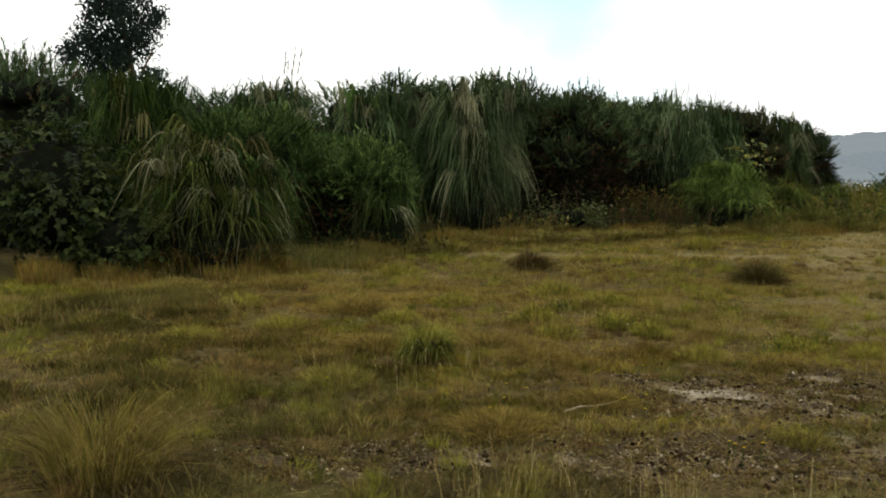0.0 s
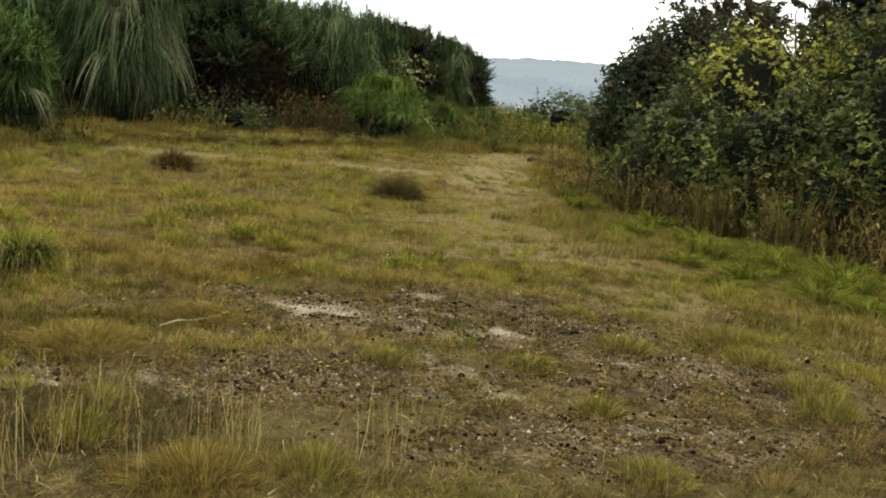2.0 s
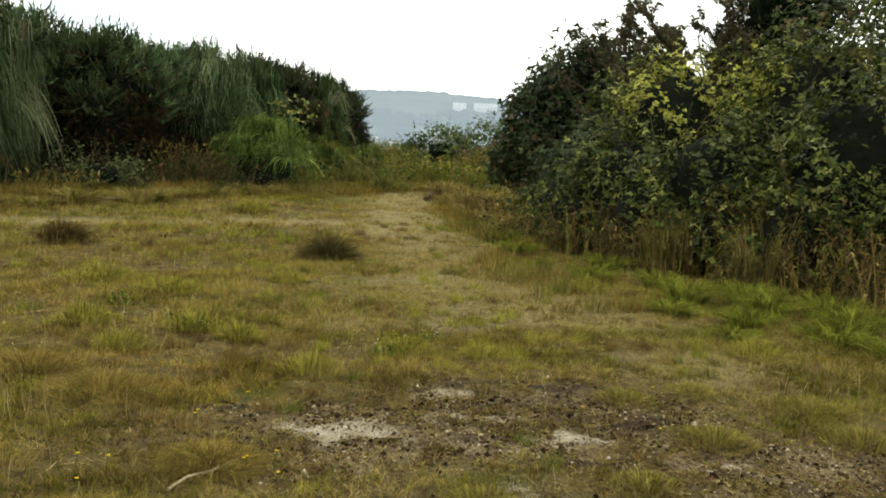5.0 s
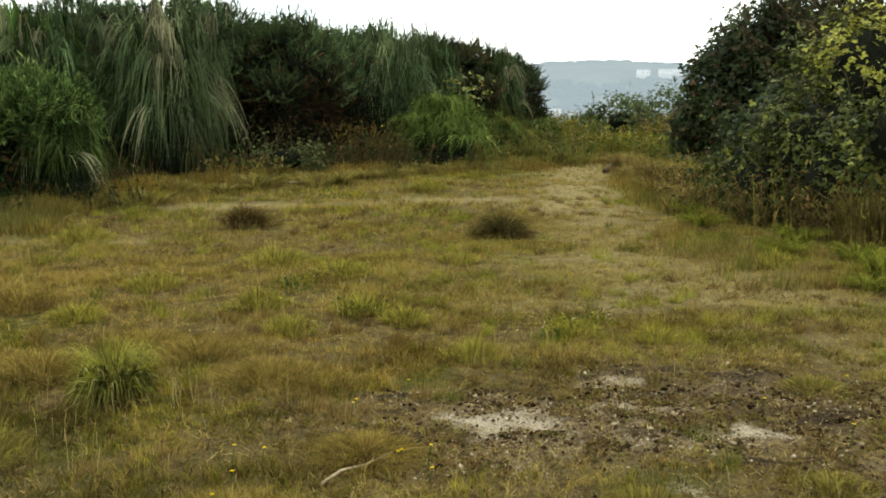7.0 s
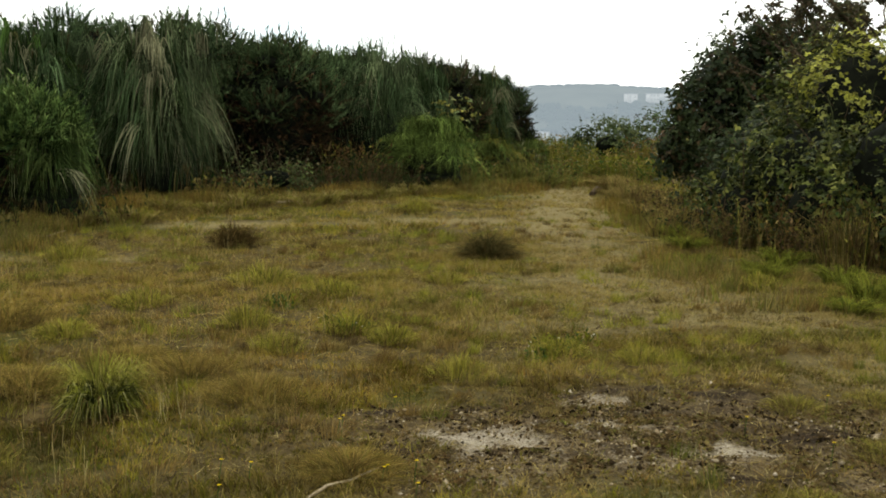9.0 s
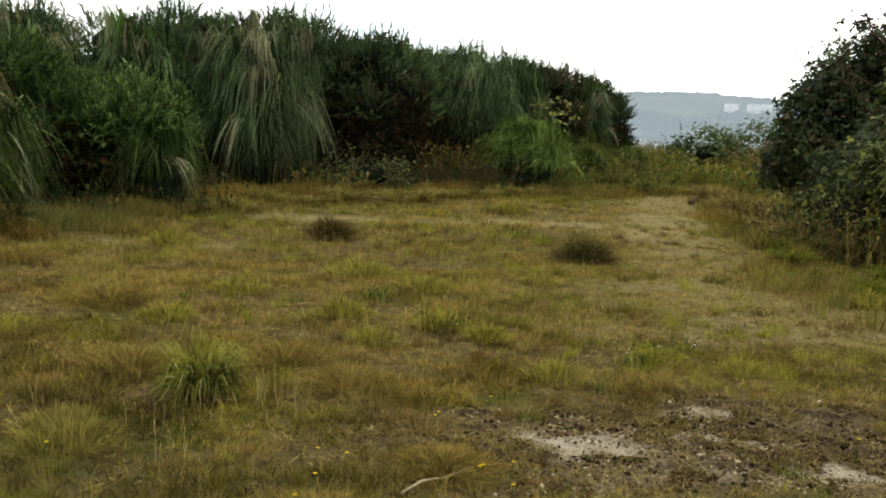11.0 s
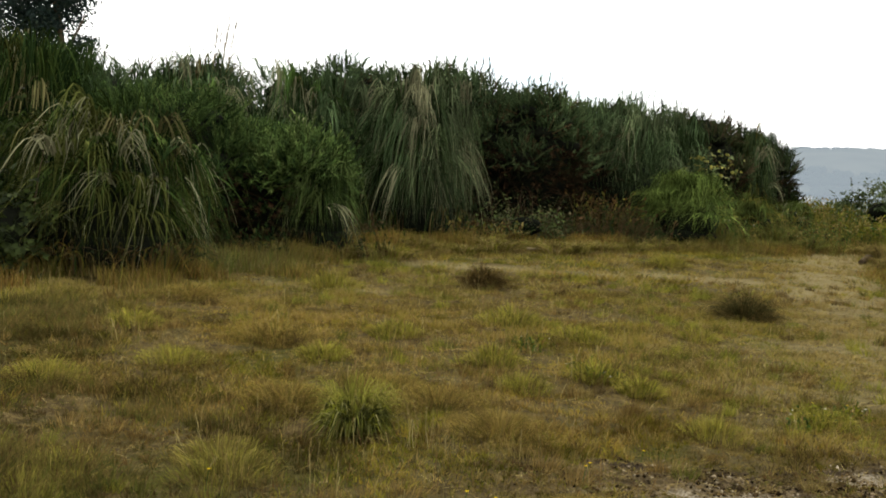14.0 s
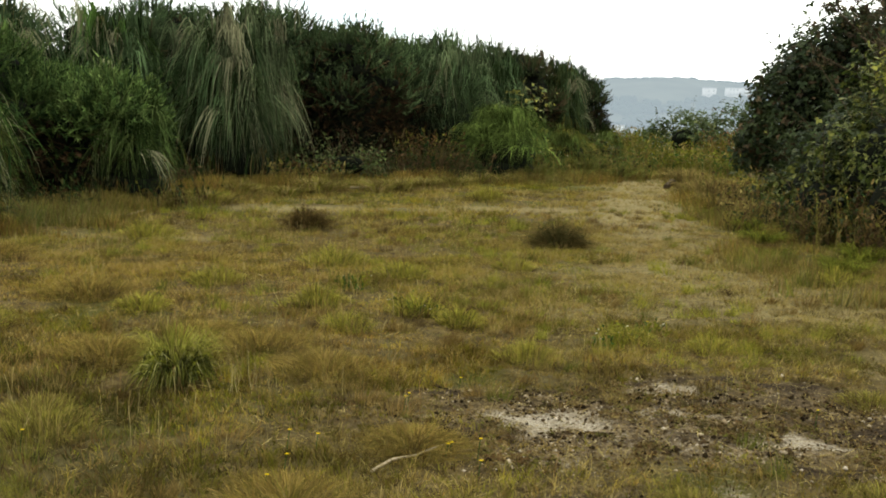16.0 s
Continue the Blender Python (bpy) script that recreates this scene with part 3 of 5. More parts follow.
def lobe_points(lobes, n, depth=0.0):
    """Points and outward normals spread over a heap of round lobes, without those inside another lobe."""
    L = np.asarray(lobes, float)
    area = (L[:, 3] * L[:, 4] + L[:, 3] * L[:, 5] + L[:, 4] * L[:, 5])
    pick = rng.choice(len(L), n * 3, p=area / area.sum())
    d = unit(rng.normal(0, 1, (n * 3, 3)))
    c, r = L[pick, :3], L[pick, 3:]
    lump = 1 + 0.22 * (wander(d[:, 0] * 3 + pick * 5, d[:, 1] * 3 + d[:, 2] * 3, 0.7, 41) - 0.5)
    p = c + d * r * lump[:, None] * (1 - depth * rng.uniform(0, 1, n * 3)[:, None] ** 1.5)
    nor = unit(d / r)
    ok = p[:, 2] > 0.04
    for j in range(len(L)):
        inside = (((p - L[j, :3]) / L[j, 3:]) ** 2).sum(1) < 0.6
        ok &= ~(inside & (pick != j))
    p, nor = p[ok][:n], nor[ok][:n]
    return p, nor


def inner(lobes, parent, k=0.7, label="near-black hull painting the shade inside the bush"):
    """Near-black hull inside a bush: stops see-through and paints the shade of its hollows."""
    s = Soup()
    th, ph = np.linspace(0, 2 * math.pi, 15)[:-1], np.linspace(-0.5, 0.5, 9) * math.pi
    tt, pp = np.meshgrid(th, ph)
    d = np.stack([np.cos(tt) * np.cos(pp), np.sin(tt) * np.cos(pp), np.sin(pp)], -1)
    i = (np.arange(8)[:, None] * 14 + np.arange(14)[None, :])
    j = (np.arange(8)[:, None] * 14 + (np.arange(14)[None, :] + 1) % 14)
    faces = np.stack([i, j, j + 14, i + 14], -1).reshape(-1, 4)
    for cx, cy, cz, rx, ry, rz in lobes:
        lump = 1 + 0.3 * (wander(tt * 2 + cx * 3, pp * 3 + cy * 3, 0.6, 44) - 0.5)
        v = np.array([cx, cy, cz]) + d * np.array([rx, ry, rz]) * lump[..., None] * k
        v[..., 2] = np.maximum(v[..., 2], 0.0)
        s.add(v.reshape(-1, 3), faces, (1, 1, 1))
    return part("shade_hull", s, MAT_SHADE_HULL, parent, label, True)


def heap(h, rx, ry, count=5):
    """Lobes of a bush h high over a patch of rx by ry."""
    out = [(0, 0, h * 0.48, rx * 0.82, ry * 0.82, h * 0.5)]
    for i in range(count):
        a = 2 * math.pi * (i + rng.uniform(-0.3, 0.3)) / count
        k = rng.uniform(0.35, 0.6)
        cz = h * rng.uniform(0.3, 0.72)
        rz = min(h * rng.uniform(0.28, 0.4), h - cz)
        out.append((math.cos(a) * rx * k, math.sin(a) * ry * k, cz, rx * rng.uniform(0.45, 0.6), ry * rng.uniform(0.45, 0.6), rz))
    return out


def knobs(h, rx, ry, count):
    """Smaller pads standing out of the bush's sides and top."""
    out = []
    for i in range(count):
        a, e = rng.uniform(0, 6.28), math.asin(rng.uniform(0.05, 1.0))
        k = rng.uniform(0.22, 0.36)
        r = 0.5 * (rx + ry)
        cz = h * (0.2 + 0.62 * math.sin(e))
        rz = min(r * k, h - cz)
        out.append((math.cos(a) * math.cos(e) * rx * 0.85, math.sin(a) * math.cos(e) * ry * 0.85, cz, r * k, r * k, max(rz, 0.15)))
    return out


def gorse(x, y, h, rx, ry, n, label, palette=None, weights=None, leaders=14, reach=0.3, pads=15, legs=0.4, floor=0.2, bold=1.0):
    """Spiny shoots in billowing pads over a near-black shade hull with dead brown shoots low down; leaders stand out at
    the top.
    """
    t = thing("gorse_bush", x, y, label, "gorse bush", "gorse bushes along the bank")
    r = 0.5 * (rx + ry)
    body = h - reach
    lobes = []
    for i in range(pads):
        a = 2.4 * i + rng.uniform(-0.5, 0.5)
        e = math.asin(min(1.0, floor + (1 - floor) * (i + rng.uniform(0, 1)) / pads))
        k = r * rng.uniform(0.3, 0.52)
        kz = k * rng.uniform(0.6, 0.85)
        cz = min(body * (0.12 + 0.84 * math.sin(e)), body * rng.uniform(0.86, 1.0) - kz)
        lobes.append((math.cos(a) * math.cos(e) * rx * 0.9, math.sin(a) * math.cos(e) * ry * 0.9, cz, k, k, kz))
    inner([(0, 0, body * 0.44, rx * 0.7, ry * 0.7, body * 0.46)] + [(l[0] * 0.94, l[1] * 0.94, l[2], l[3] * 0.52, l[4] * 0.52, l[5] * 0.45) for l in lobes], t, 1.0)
    palette = palette or [(0.085, 0.13, 0.055), (0.13, 0.18, 0.08), (0.055, 0.082, 0.036), (0.11, 0.085, 0.04)]
    weights = weights or [3, 3, 2, 0.5]
    L = np.asarray(lobes)
    pick = rng.choice(pads, n, p=L[:, 3] ** 2 / (L[:, 3] ** 2).sum())
    nor = unit(rng.normal(0, 1, (n, 3)))
    nor[:, 2] = np.where(nor[:, 2] < -0.45, np.abs(nor[:, 2]), nor[:, 2])
    p = L[pick, :3] + nor * L[pick, 3:] * rng.uniform(0.72, 1.0, (n, 1))
    pad_shade = rng.uniform(0.6, 1.35, pads)
    tint = mixed(n, palette, weights) * pad_shade[pick][:, None]
    d = unit(nor * 0.75 + np.array([0, 0, 0.45]) + rng.normal(0, 0.3, (n, 3)))
    ln = reach * rng.uniform(0.5, 1.25, n)
    m = int(n * legs)
    if m:
        a, zz = rng.uniform(0, 6.28, m), rng.uniform(0.05, 0.6, m)
        rad = np.sqrt(np.clip(1 - ((zz * body - body * 0.44) / (body * 0.5)) ** 2, 0, 1)) * rng.uniform(0.74, 0.98, m)
        p2 = np.stack([np.cos(a) * rad * rx, np.sin(a) * rad * ry, zz * body], -1)
        out = np.stack([np.cos(a), np.sin(a), np.full(m, 0.2)], -1)
        p, nor, d = np.concatenate([p, p2]), np.concatenate([nor, out]), np.concatenate([d, unit(out + rng.normal(0, 0.6, (m, 3)))])
        tint = np.concatenate([tint, mixed(m, [(0.035, 0.024, 0.013), (0.07, 0.042, 0.021), (0.028, 0.034, 0.015)], [3, 1.2, 2])])
        ln = np.concatenate([ln, reach * rng.uniform(0.4, 1.0, m)])
    crest = L[np.argsort(-(L[:, 2] + L[:, 5]))[:max(3, pads // 3)]]
    if leaders:
        c = crest[rng.integers(0, len(crest), leaders)]
        off = rng.normal(0, 0.5, (leaders, 2)) * c[:, 3:5]
        p = np.concatenate([p, np.concatenate([c[:, :2] + off, (c[:, 2] + c[:, 5] * 0.75)[:, None]], 1)])
        up = unit(np.array([0, 0, 1.0]) + rng.normal(0, 0.32, (leaders, 3)))
        d, nor = np.concatenate([d, up]), np.concatenate([nor, up])
        tint = np.concatenate([tint, mixed(leaders, palette, weights)])
        ln = np.concatenate([ln, rng.uniform(0.28, 0.55, leaders)])
    n = len(p)
    big = np.ones((n, 1, 1)) * bold
    big[n - leaders:] = 2.0
    a, b = p - d * 0.1, p + d * ln[:, None]
    side = unit(np.cross(d, rng.normal(0, 1, (n, 3))))
    s = Soup()
    ribbons(s, np.stack([a, b], 1), np.outer(np.ones(n), [0.022, 0.01]), side, tint * 0.8)
    tagged(part("stem_tangle", s, MAT_NEEDLE, t), kind="stuff")
    s = Soup()
    m = 13
    f = (np.arange(m) + 0.5) / m
    root = a[:, None, :] + (b - a)[:, None, :] * (0.15 + 0.85 * f)[None, :, None]
    w = unit(np.cross(d, side))
    ang = (np.arange(m) * 2.4)[None, :, None] + rng.uniform(0, 6.28, (n, 1, 1))
    outw = np.cos(ang) * side[:, None, :] + np.sin(ang) * w[:, None, :]
    go = unit(outw * 0.75 + d[:, None, :] * 0.85)
    sp = (0.105 * (1.15 - 0.55 * f))[None, :, None] * rng.uniform(0.7, 1.3, (n, m, 1)) * big
    acr = np.cross(go, d[:, None, :]) * 0.017 * big
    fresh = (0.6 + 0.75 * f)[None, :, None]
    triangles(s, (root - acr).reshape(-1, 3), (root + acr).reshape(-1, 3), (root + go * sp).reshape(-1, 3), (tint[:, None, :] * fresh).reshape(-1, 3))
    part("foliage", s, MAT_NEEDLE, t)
    return t


def leafy_bush(name, x, y, h, rx, ry, n, label, category, palette, weights, size=0.07, canes=25, group="", count=6, k_inner=0.6, spotted=None, loose=0.12, gaps=0.12):
    """A heap of trifoliate leaves over a near-black shade hull, with arching canes; spotted: a patch with paler leaves.
    """
    t = thing(name, x, y, label, category, group)
    lobes = heap(h * 0.95, rx, ry, count)
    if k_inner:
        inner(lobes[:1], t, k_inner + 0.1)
    lobes = lobes + knobs(h * 0.95, rx, ry, 2 * count + 4)
    p, nor = lobe_points(lobes, n, 0.4)
    n = len(p)
    kin = wander(p[:, 0] * 1.3 + p[:, 2] * 0.7 + x * 3, p[:, 1] * 1.3 - p[:, 2] + y * 3, 0.55, 71)
    p = p + nor * (rng.normal(0, loose, (n, 1)) + 1.6 * (kin[:, None] - 0.5) * min(0.36, rx * 0.24))
    stay = rng.uniform(0, 1, n) < gaps + 0.95 * step(0.4, 0.58, kin)
    p, nor, kin = p[stay], nor[stay], kin[stay]
    n = len(p)
    p[:, 2] = np.maximum(p[:, 2], 0.03)
    tint = mixed(n, palette, weights)
    # shade of the gaps put into the tint: recessed leaves darker, outer ones lighter
    tint = tint * (0.1 + 1.75 * kin[:, None]) + np.array([[0.016, 0.018, 0.006]]) * step(0.55, 0.75, kin)[:, None]
    if spotted:
        (sx, sy, sz), sr, colour, share = spotted
        hit = (np.linalg.norm((p - (sx, sy, sz)) / np.asarray(sr), axis=1) + rng.normal(0, 0.2, n) < 1) & (rng.uniform(0, 1, n) < share)
        tint = np.where(hit[:, None], np.array([colour]) * rng.uniform(0.75, 1.2, (n, 1)), tint)
    s = Soup()
    face = unit(nor * 0.7 + np.array([0, 0, 0.6]) + rng.normal(0, 0.5, (n, 3)))
    al = unit(np.cross(face, rng.normal(0, 1, (n, 3))) - np.array([0, 0, 0.25]))
    ac = unit(np.cross(al, face))
    size_n = size * rng.uniform(0.5, 1.35, n)
    for turn in (-1.1, 0.0, 1.1):
        go = unit(al * math.cos(turn) + ac * math.sin(turn))
        leaves(s, p + go * size_n[:, None] * 0.15, go, face, size_n * (1.15 if turn == 0 else 0.95), size_n * 0.8, tint)
    part("foliage", s, MAT_LEAF, t)
    if canes:
        s = Soup()
        q, qn = lobe_points(lobes, canes * 2, 0.05)
        q, qn = q[:canes], qn[:canes]
        c = len(q)
        up = unit(qn + np.array([0, 0, 0.9]) + rng.normal(0, 0.4, (c, 3)))
        ln = rng.uniform(0.2, 0.6, c)[:, None]
        path = np.stack([q - up * 0.2, q + up * ln * 0.5, q + up * ln * 0.85 + qn * 0.1, q + up * ln * 0.95 + qn * ln * 0.35], 1)
        ribbons(s, path, np.outer(np.ones(c), [0.014, 0.012, 0.01, 0.005]), unit(np.cross(up, rng.normal(0, 1, (c, 3)))), mixed(c, [(0.11, 0.075, 0.045), (0.09, 0.1, 0.04)], [1, 1]))
        tagged(part("cane_tangle", s, MAT_DRY, t), kind="stuff")
        s = Soup()
        for f in (0.35, 0.55, 0.75, 0.95):
            base = path[:, 0] + (path[:, 3] - path[:, 0]) * f + rng.normal(0, 0.02, (c, 3))
            go = unit(rng.normal(0, 1, (c, 3)) + qn * 0.5)
            leaves(s, base, go, unit(qn + np.array([0, 0, 1.0]) + rng.normal(0, 0.3, (c, 3))), rng.uniform(0.7, 1.2, c) * size, rng.uniform(0.5, 0.8, c) * size, mixed(c, palette, weights))
        part("shoot_foliage", s, MAT_LEAF, t)
    return t


def tussock(x, y, h, r, n, palette, weights, label, sag=0.5, width=0.006, group="grass tussocks in the field", base=None):
    z = float(ground_height(np.array(x), np.array(y))) - 0.01
    t = thing("grass_tussock", x, y, label, "grass tussock", group, z)
    s = Soup()
    p, side, shade = arcs(n, h, r, r * 0.45 if base is None else base, sag, 4, n // (3 if base else 9))
    if base:
        rim = np.hypot(p[:, 0, 0], p[:, 0, 1]) / base
        p[..., 2] *= (1.2 - 0.85 * rim ** 1.5)[:, None]
    ribbons(s, p, taper(n, 4, rng.uniform(0.6, 1.3, n) * width), side, mixed(n, palette, weights) * shade)
    part("foliage", s, MAT_GRASS, t)
    s, m = Soup(), n // 4
    p, side, shade = arcs(m, h * 0.35, r * 0.9, max(r * 0.6, base or 0), 0.9, 4)
    ribbons(s, p, taper(m, 4, rng.uniform(0.6, 1.2, m) * width), side, mixed(m, [TAN, RUST, (0.1, 0.07, 0.025)], [2, 1, 2]))
    tagged(part("thatch", s, MAT_DRY, t, "dry brown thatch at the foot"), kind="stuff")
    return t


def weeds(x, y, h, r, n, palette, weights, label, name="dry_weeds", leaf=0.035, group="dry weeds at the hedge foot", heads=0.5, pale=0.0):
    """A stand of thin stalks with small withered leaves and seed heads."""
    t = thing(name, x, y, label, "weeds", group, float(ground_height(np.array(x), np.array(y))) - 0.02)
    a, q = rng.uniform(0, 6.28, n), rng.uniform(0, 1, n) ** 0.5 * r
    root = np.stack([np.cos(a) * q, np.sin(a) * q, np.zeros(n)], -1)
    hh = h * rng.uniform(0.45, 1.0, n)
    lean_ = rng.normal(0, 0.3, (n, 2)) * hh[:, None]
    s5 = np.linspace(0, 1, 4)[None, :, None]
    path = root[:, None, :] + np.concatenate([lean_[:, None, :] * s5 ** 1.6, hh[:, None, None] * s5], -1)
    tint = mixed(n, palette, weights)
    s = Soup()
    b = rng.uniform(0, 6.28, n)
    ribbons(s, path, np.outer(rng.uniform(0.7, 1.3, n), [0.011, 0.01, 0.008, 0.004]), np.stack([np.cos(b), np.sin(b), 0 * b], -1), tint)
    tagged(part("stalk_stand", s, MAT_DRY, t), kind="stuff")
    s = Soup()
    for f in np.linspace(0.2, 1.0, 7):
        at = root + np.concatenate([lean_ * f ** 1.6, (hh * f)[:, None]], -1)
        go = unit(rng.normal(0, 1, (n, 3)) + np.array([0, 0, 0.5]))
        size = leaf * rng.uniform(0.6, 1.6, n) * (1.0 if f < 0.9 else 1 + heads)
        leaves(s, at, go, unit(rng.normal(0, 1, (n, 3))), size * 1.5, size * 0.55, tint * rng.uniform(0.7, 1.25, (n, 1)))
    part("withered_foliage", s, MAT_DRY, t)
    k = int(n * pale)
    if k:
        s = Soup()
        at = (root + np.concatenate([lean_, hh[:, None]], -1))[:k]
        for i in range(6):
            go = unit(rng.normal(0, 1, (k, 3)) * (1, 1, 0.3) + (0, 0, 0.3))
            leaves(s, at, go, np.tile([(0, 0, 1.0)], (k, 1)), np.full(k, leaf * 0.8), np.full(k, leaf * 0.5), np.tile([(0.75, 0.72, 0.55)], (k, 1)))
        tagged(part("blossom", s, MAT_PETAL, t, "tiny pale flower heads"), kind="stuff")
    return t


# ---- the bank of pampas and gorse ----
PG = [GREY_GREEN, GREEN, DEEP, STRAW]
PALE = (0.16, 0.2, 0.095)
LEFT = [(0.105, 0.118, 0.03), (0.06, 0.094, 0.022), DEEP, (0.18, 0.165, 0.065)]
FINE = [(0.09, 0.14, 0.036), (0.062, 0.1, 0.028), (0.13, 0.178, 0.052), DEEP]
pampas(-4.2, 14.0, 2.2, 1.75, 270, 0.95, LEFT, [4, 4, 3, 1.6], "large drooping pampas grass clump, olive green with straw", dead=0.6, pale=0.14)
pampas(-5.9, 15.6, 3.0, 1.6, 120, 0.6, LEFT, [2, 3, 3, 0.3], "tall green pampas grass clump behind the drooping one", pale=0.04)
gorse(-4.3, 16.9, 2.76, 1.3, 1.1, 1500, "dark green gorse bush behind the drooping pampas", FINE, [2, 4, 1, 3], 6)
gorse(-2.95, 17.6, 2.23, 1.35, 1.15, 3000, "soft bright green broom bush hanging over a dark hollow", FINE, [4, 3, 2.5, 1], 5, 0.34, 18, 0.15, 0.54, 1.1)
pampas(-2.1, 17.3, 1.95, 1.1, 120, 0.85, FINE, [3, 3, 3, 1], "green fine-bladed pampas grass clump", dead=0.4, width=0.018, pale=0.07)
pampas(-4.75, 19.4, 3.2, 1.7, 170, 0.5, PG, [4, 3, 2, 0.3], "tall grey-green pampas grass with beige plumes", plumes=5, pale=0.06)
pampas(-2.9, 20.6, 3.15, 1.5, 150, 0.5, PG, [4, 2, 2, 0.3], "tall grey-green pampas grass between the plumed ones", pale=0.06)
pampas(-6.9, 18.6, 3.2, 1.8, 150, 0.5, PG, [2, 3, 3, 0.2], "tall green pampas grass at the back of the bank", pale=0.03)
pampas(-0.85, 22.3, 3.5, 1.75, 330, 0.97, [PALE, GREY_GREEN, (0.075, 0.11, 0.04), DEEP], [3, 5, 4, 2], "great weeping pampas grass clump, grey-green with straw blades", dead=0.25, width=0.026, each=20, pale=0.2)
pampas(3.9, 26.6, 3.6, 1.85, 260, 0.5, [PALE, GREY_GREEN, (0.08, 0.12, 0.045)], [3, 5, 4], "grey-green pampas grass clump between gorse bushes", width=0.022, spread=2.6, pale=0.05)
pampas(5.5, 27.9, 3.5, 1.5, 150, 0.6, [PALE, GREY_GREEN, (0.08, 0.12, 0.045), DEEP], [2, 4, 3, 2], "grey-green pampas grass against the brown gorse", width=0.022, spread=2.4, pale=0.04)
pampas(7.9, 29.9, 3.25, 1.25, 120, 0.8, [GREY_GREEN, (0.09, 0.12, 0.04), OLIVE, DEEP], [4, 3, 1, 2], "drooping pampas grass near the end of the bank", spread=1.5, pale=0.05)
pampas(5.4, 24.9, 1.75, 1.5, 200, 0.6, [(0.21, 0.285, 0.065), (0.16, 0.23, 0.05), (0.1, 0.155, 0.036)], [4, 5, 2], "low fresh green pampas grass tuft", dead=0.2, width=0.016, each=19, spread=2.2, pale=0.0)
pampas(7.5, 26.9, 1.3, 1.0, 90, 0.6, [(0.16, 0.2, 0.05), (0.11, 0.15, 0.035), OLIVE], [3, 3, 2], "low green tall-grass tuft among herbs", width=0.015, spread=2.0, pale=0.06)
pampas(9.1, 28.7, 1.2, 0.9, 80, 0.6, [(0.16, 0.2, 0.05), (0.11, 0.15, 0.035), OLIVE], [3, 3, 3], "low yellow-green tall-grass tuft", width=0.015, spread=2.0)
for wx, wy, wh in ((6.4, 25.2, 0.75), (8.3, 27.8, 1.05), (8.8, 26.2, 0.5), (9.6, 27.6, 0.7)):
    weeds(wx, wy, wh, 0.75, 250, [OLIVE, (0.14, 0.17, 0.045), TAN, RUST, (0.09, 0.06, 0.03), GREEN], [3, 3, 1.5, 1, 1.5, 2], "mixed tall herbs and dry stalks along the bank foot", "tall_herbs", 0.03, "herbs along the bank", 0.8, 0.03)
for wx, wy, wh in ((3.5, 23.6, 0.9), (2.3, 23.0, 0.7), (4.2, 23.9, 0.7), (0.8, 22.0, 0.5), (-1.9, 20.4, 0.45)):
    weeds(wx, wy, wh, 0.7, 220, [(0.09, 0.06, 0.03), (0.14, 0.085, 0.04), (0.06, 0.075, 0.025), DEEP], [3, 2, 3, 2], "dark mixed weeds and dead stalks under the gorse", leaf=0.035)
for wx, wy, wh, wr in ((6.9, 25.6, 0.7, 0.6), (7.9, 26.2, 0.8, 0.7), (8.7, 27.2, 0.6, 0.6), (6.1, 24.3, 0.55, 0.5), (9.5, 28.2, 0.7, 0.6), (7.2, 24.9, 0.4, 0.6), (8.4, 25.4, 0.4, 0.6)):
    tussock(wx, wy, wh, wr, 400, [(0.16, 0.19, 0.045), OLIVE, (0.24, 0.2, 0.07), (0.1, 0.13, 0.03)], [3, 3, 2, 2], "soft long green and tan grass along the bank", 0.35, 0.012, "long grass along the bank")

gorse(-8.7, 17.0, 3.8, 2.0, 1.6, 1500, "dark gorse bush with spiky top")
gorse(-7.4, 20.6, 3.64, 2.0, 1.4, 1500, "dark gorse bush filling the back of the bank")
gorse(-3.3, 22.8, 3.69, 1.7, 1.3, 1500, "dark gorse bush filling the back of the bank", leaders=10)
gorse(-5.4, 21.6, 3.75, 1.9, 1.4, 1300, "dark gorse bush behind pampas grass", leaders=6)
gorse(-2.1, 24.4, 4.03, 1.7, 1.4, 1700, "tall dark gorse bush with spiky leaders", leaders=46)
gorse(-0.3, 25.2, 4.12, 1.6, 1.3, 1700, "tall dark gorse bush with spiky leaders", leaders=48)
gorse(1.45, 24.6, 3.73, 1.55, 1.3, 2600, "dense green gorse bush with brown dead wood inside", [(0.085, 0.13, 0.052), (0.125, 0.17, 0.07), (0.055, 0.08, 0.034), (0.12, 0.085, 0.04)], [3, 3, 2, 0.7], 20, 0.3, 22, 0.6, 0.4)
gorse(2.9, 26.4, 3.64, 1.3, 1.2, 1700, "dark green gorse bush", leaders=16, floor=0.4)
gorse(0.6, 26.2, 3.83, 1.4, 1.1, 900, "dense green gorse bush filling the bank", leaders=14)
gorse(4.7, 29.2, 3.88, 1.6, 1.1, 1100, "green gorse bush topping the bank", leaders=12)
gorse(6.6, 29.2, 3.83, 1.35, 1.1, 2000, "brownish gorse bush with dead brown shoots", [(0.05, 0.062, 0.025), (0.085, 0.06, 0.032), (0.06, 0.075, 0.03)], [2, 1.8, 1.6], 12, floor=0.1)
gorse(5.2, 31.0, 3.59, 1.7, 1.3, 900, "dark gorse bush at the back of the bank")
gorse(9.0, 31.6, 3.25, 1.0, 1.1, 2000, "dark gorse bush at the end of the bank", [(0.035, 0.052, 0.022), (0.055, 0.075, 0.03), (0.06, 0.05, 0.028)], [3, 2, 1], 12, 0.36, floor=-0.1, bold=1.2)
gorse(7.2, 32.6, 3.49, 1.5, 1.3, 900, "dark gorse bush at the end of the bank")

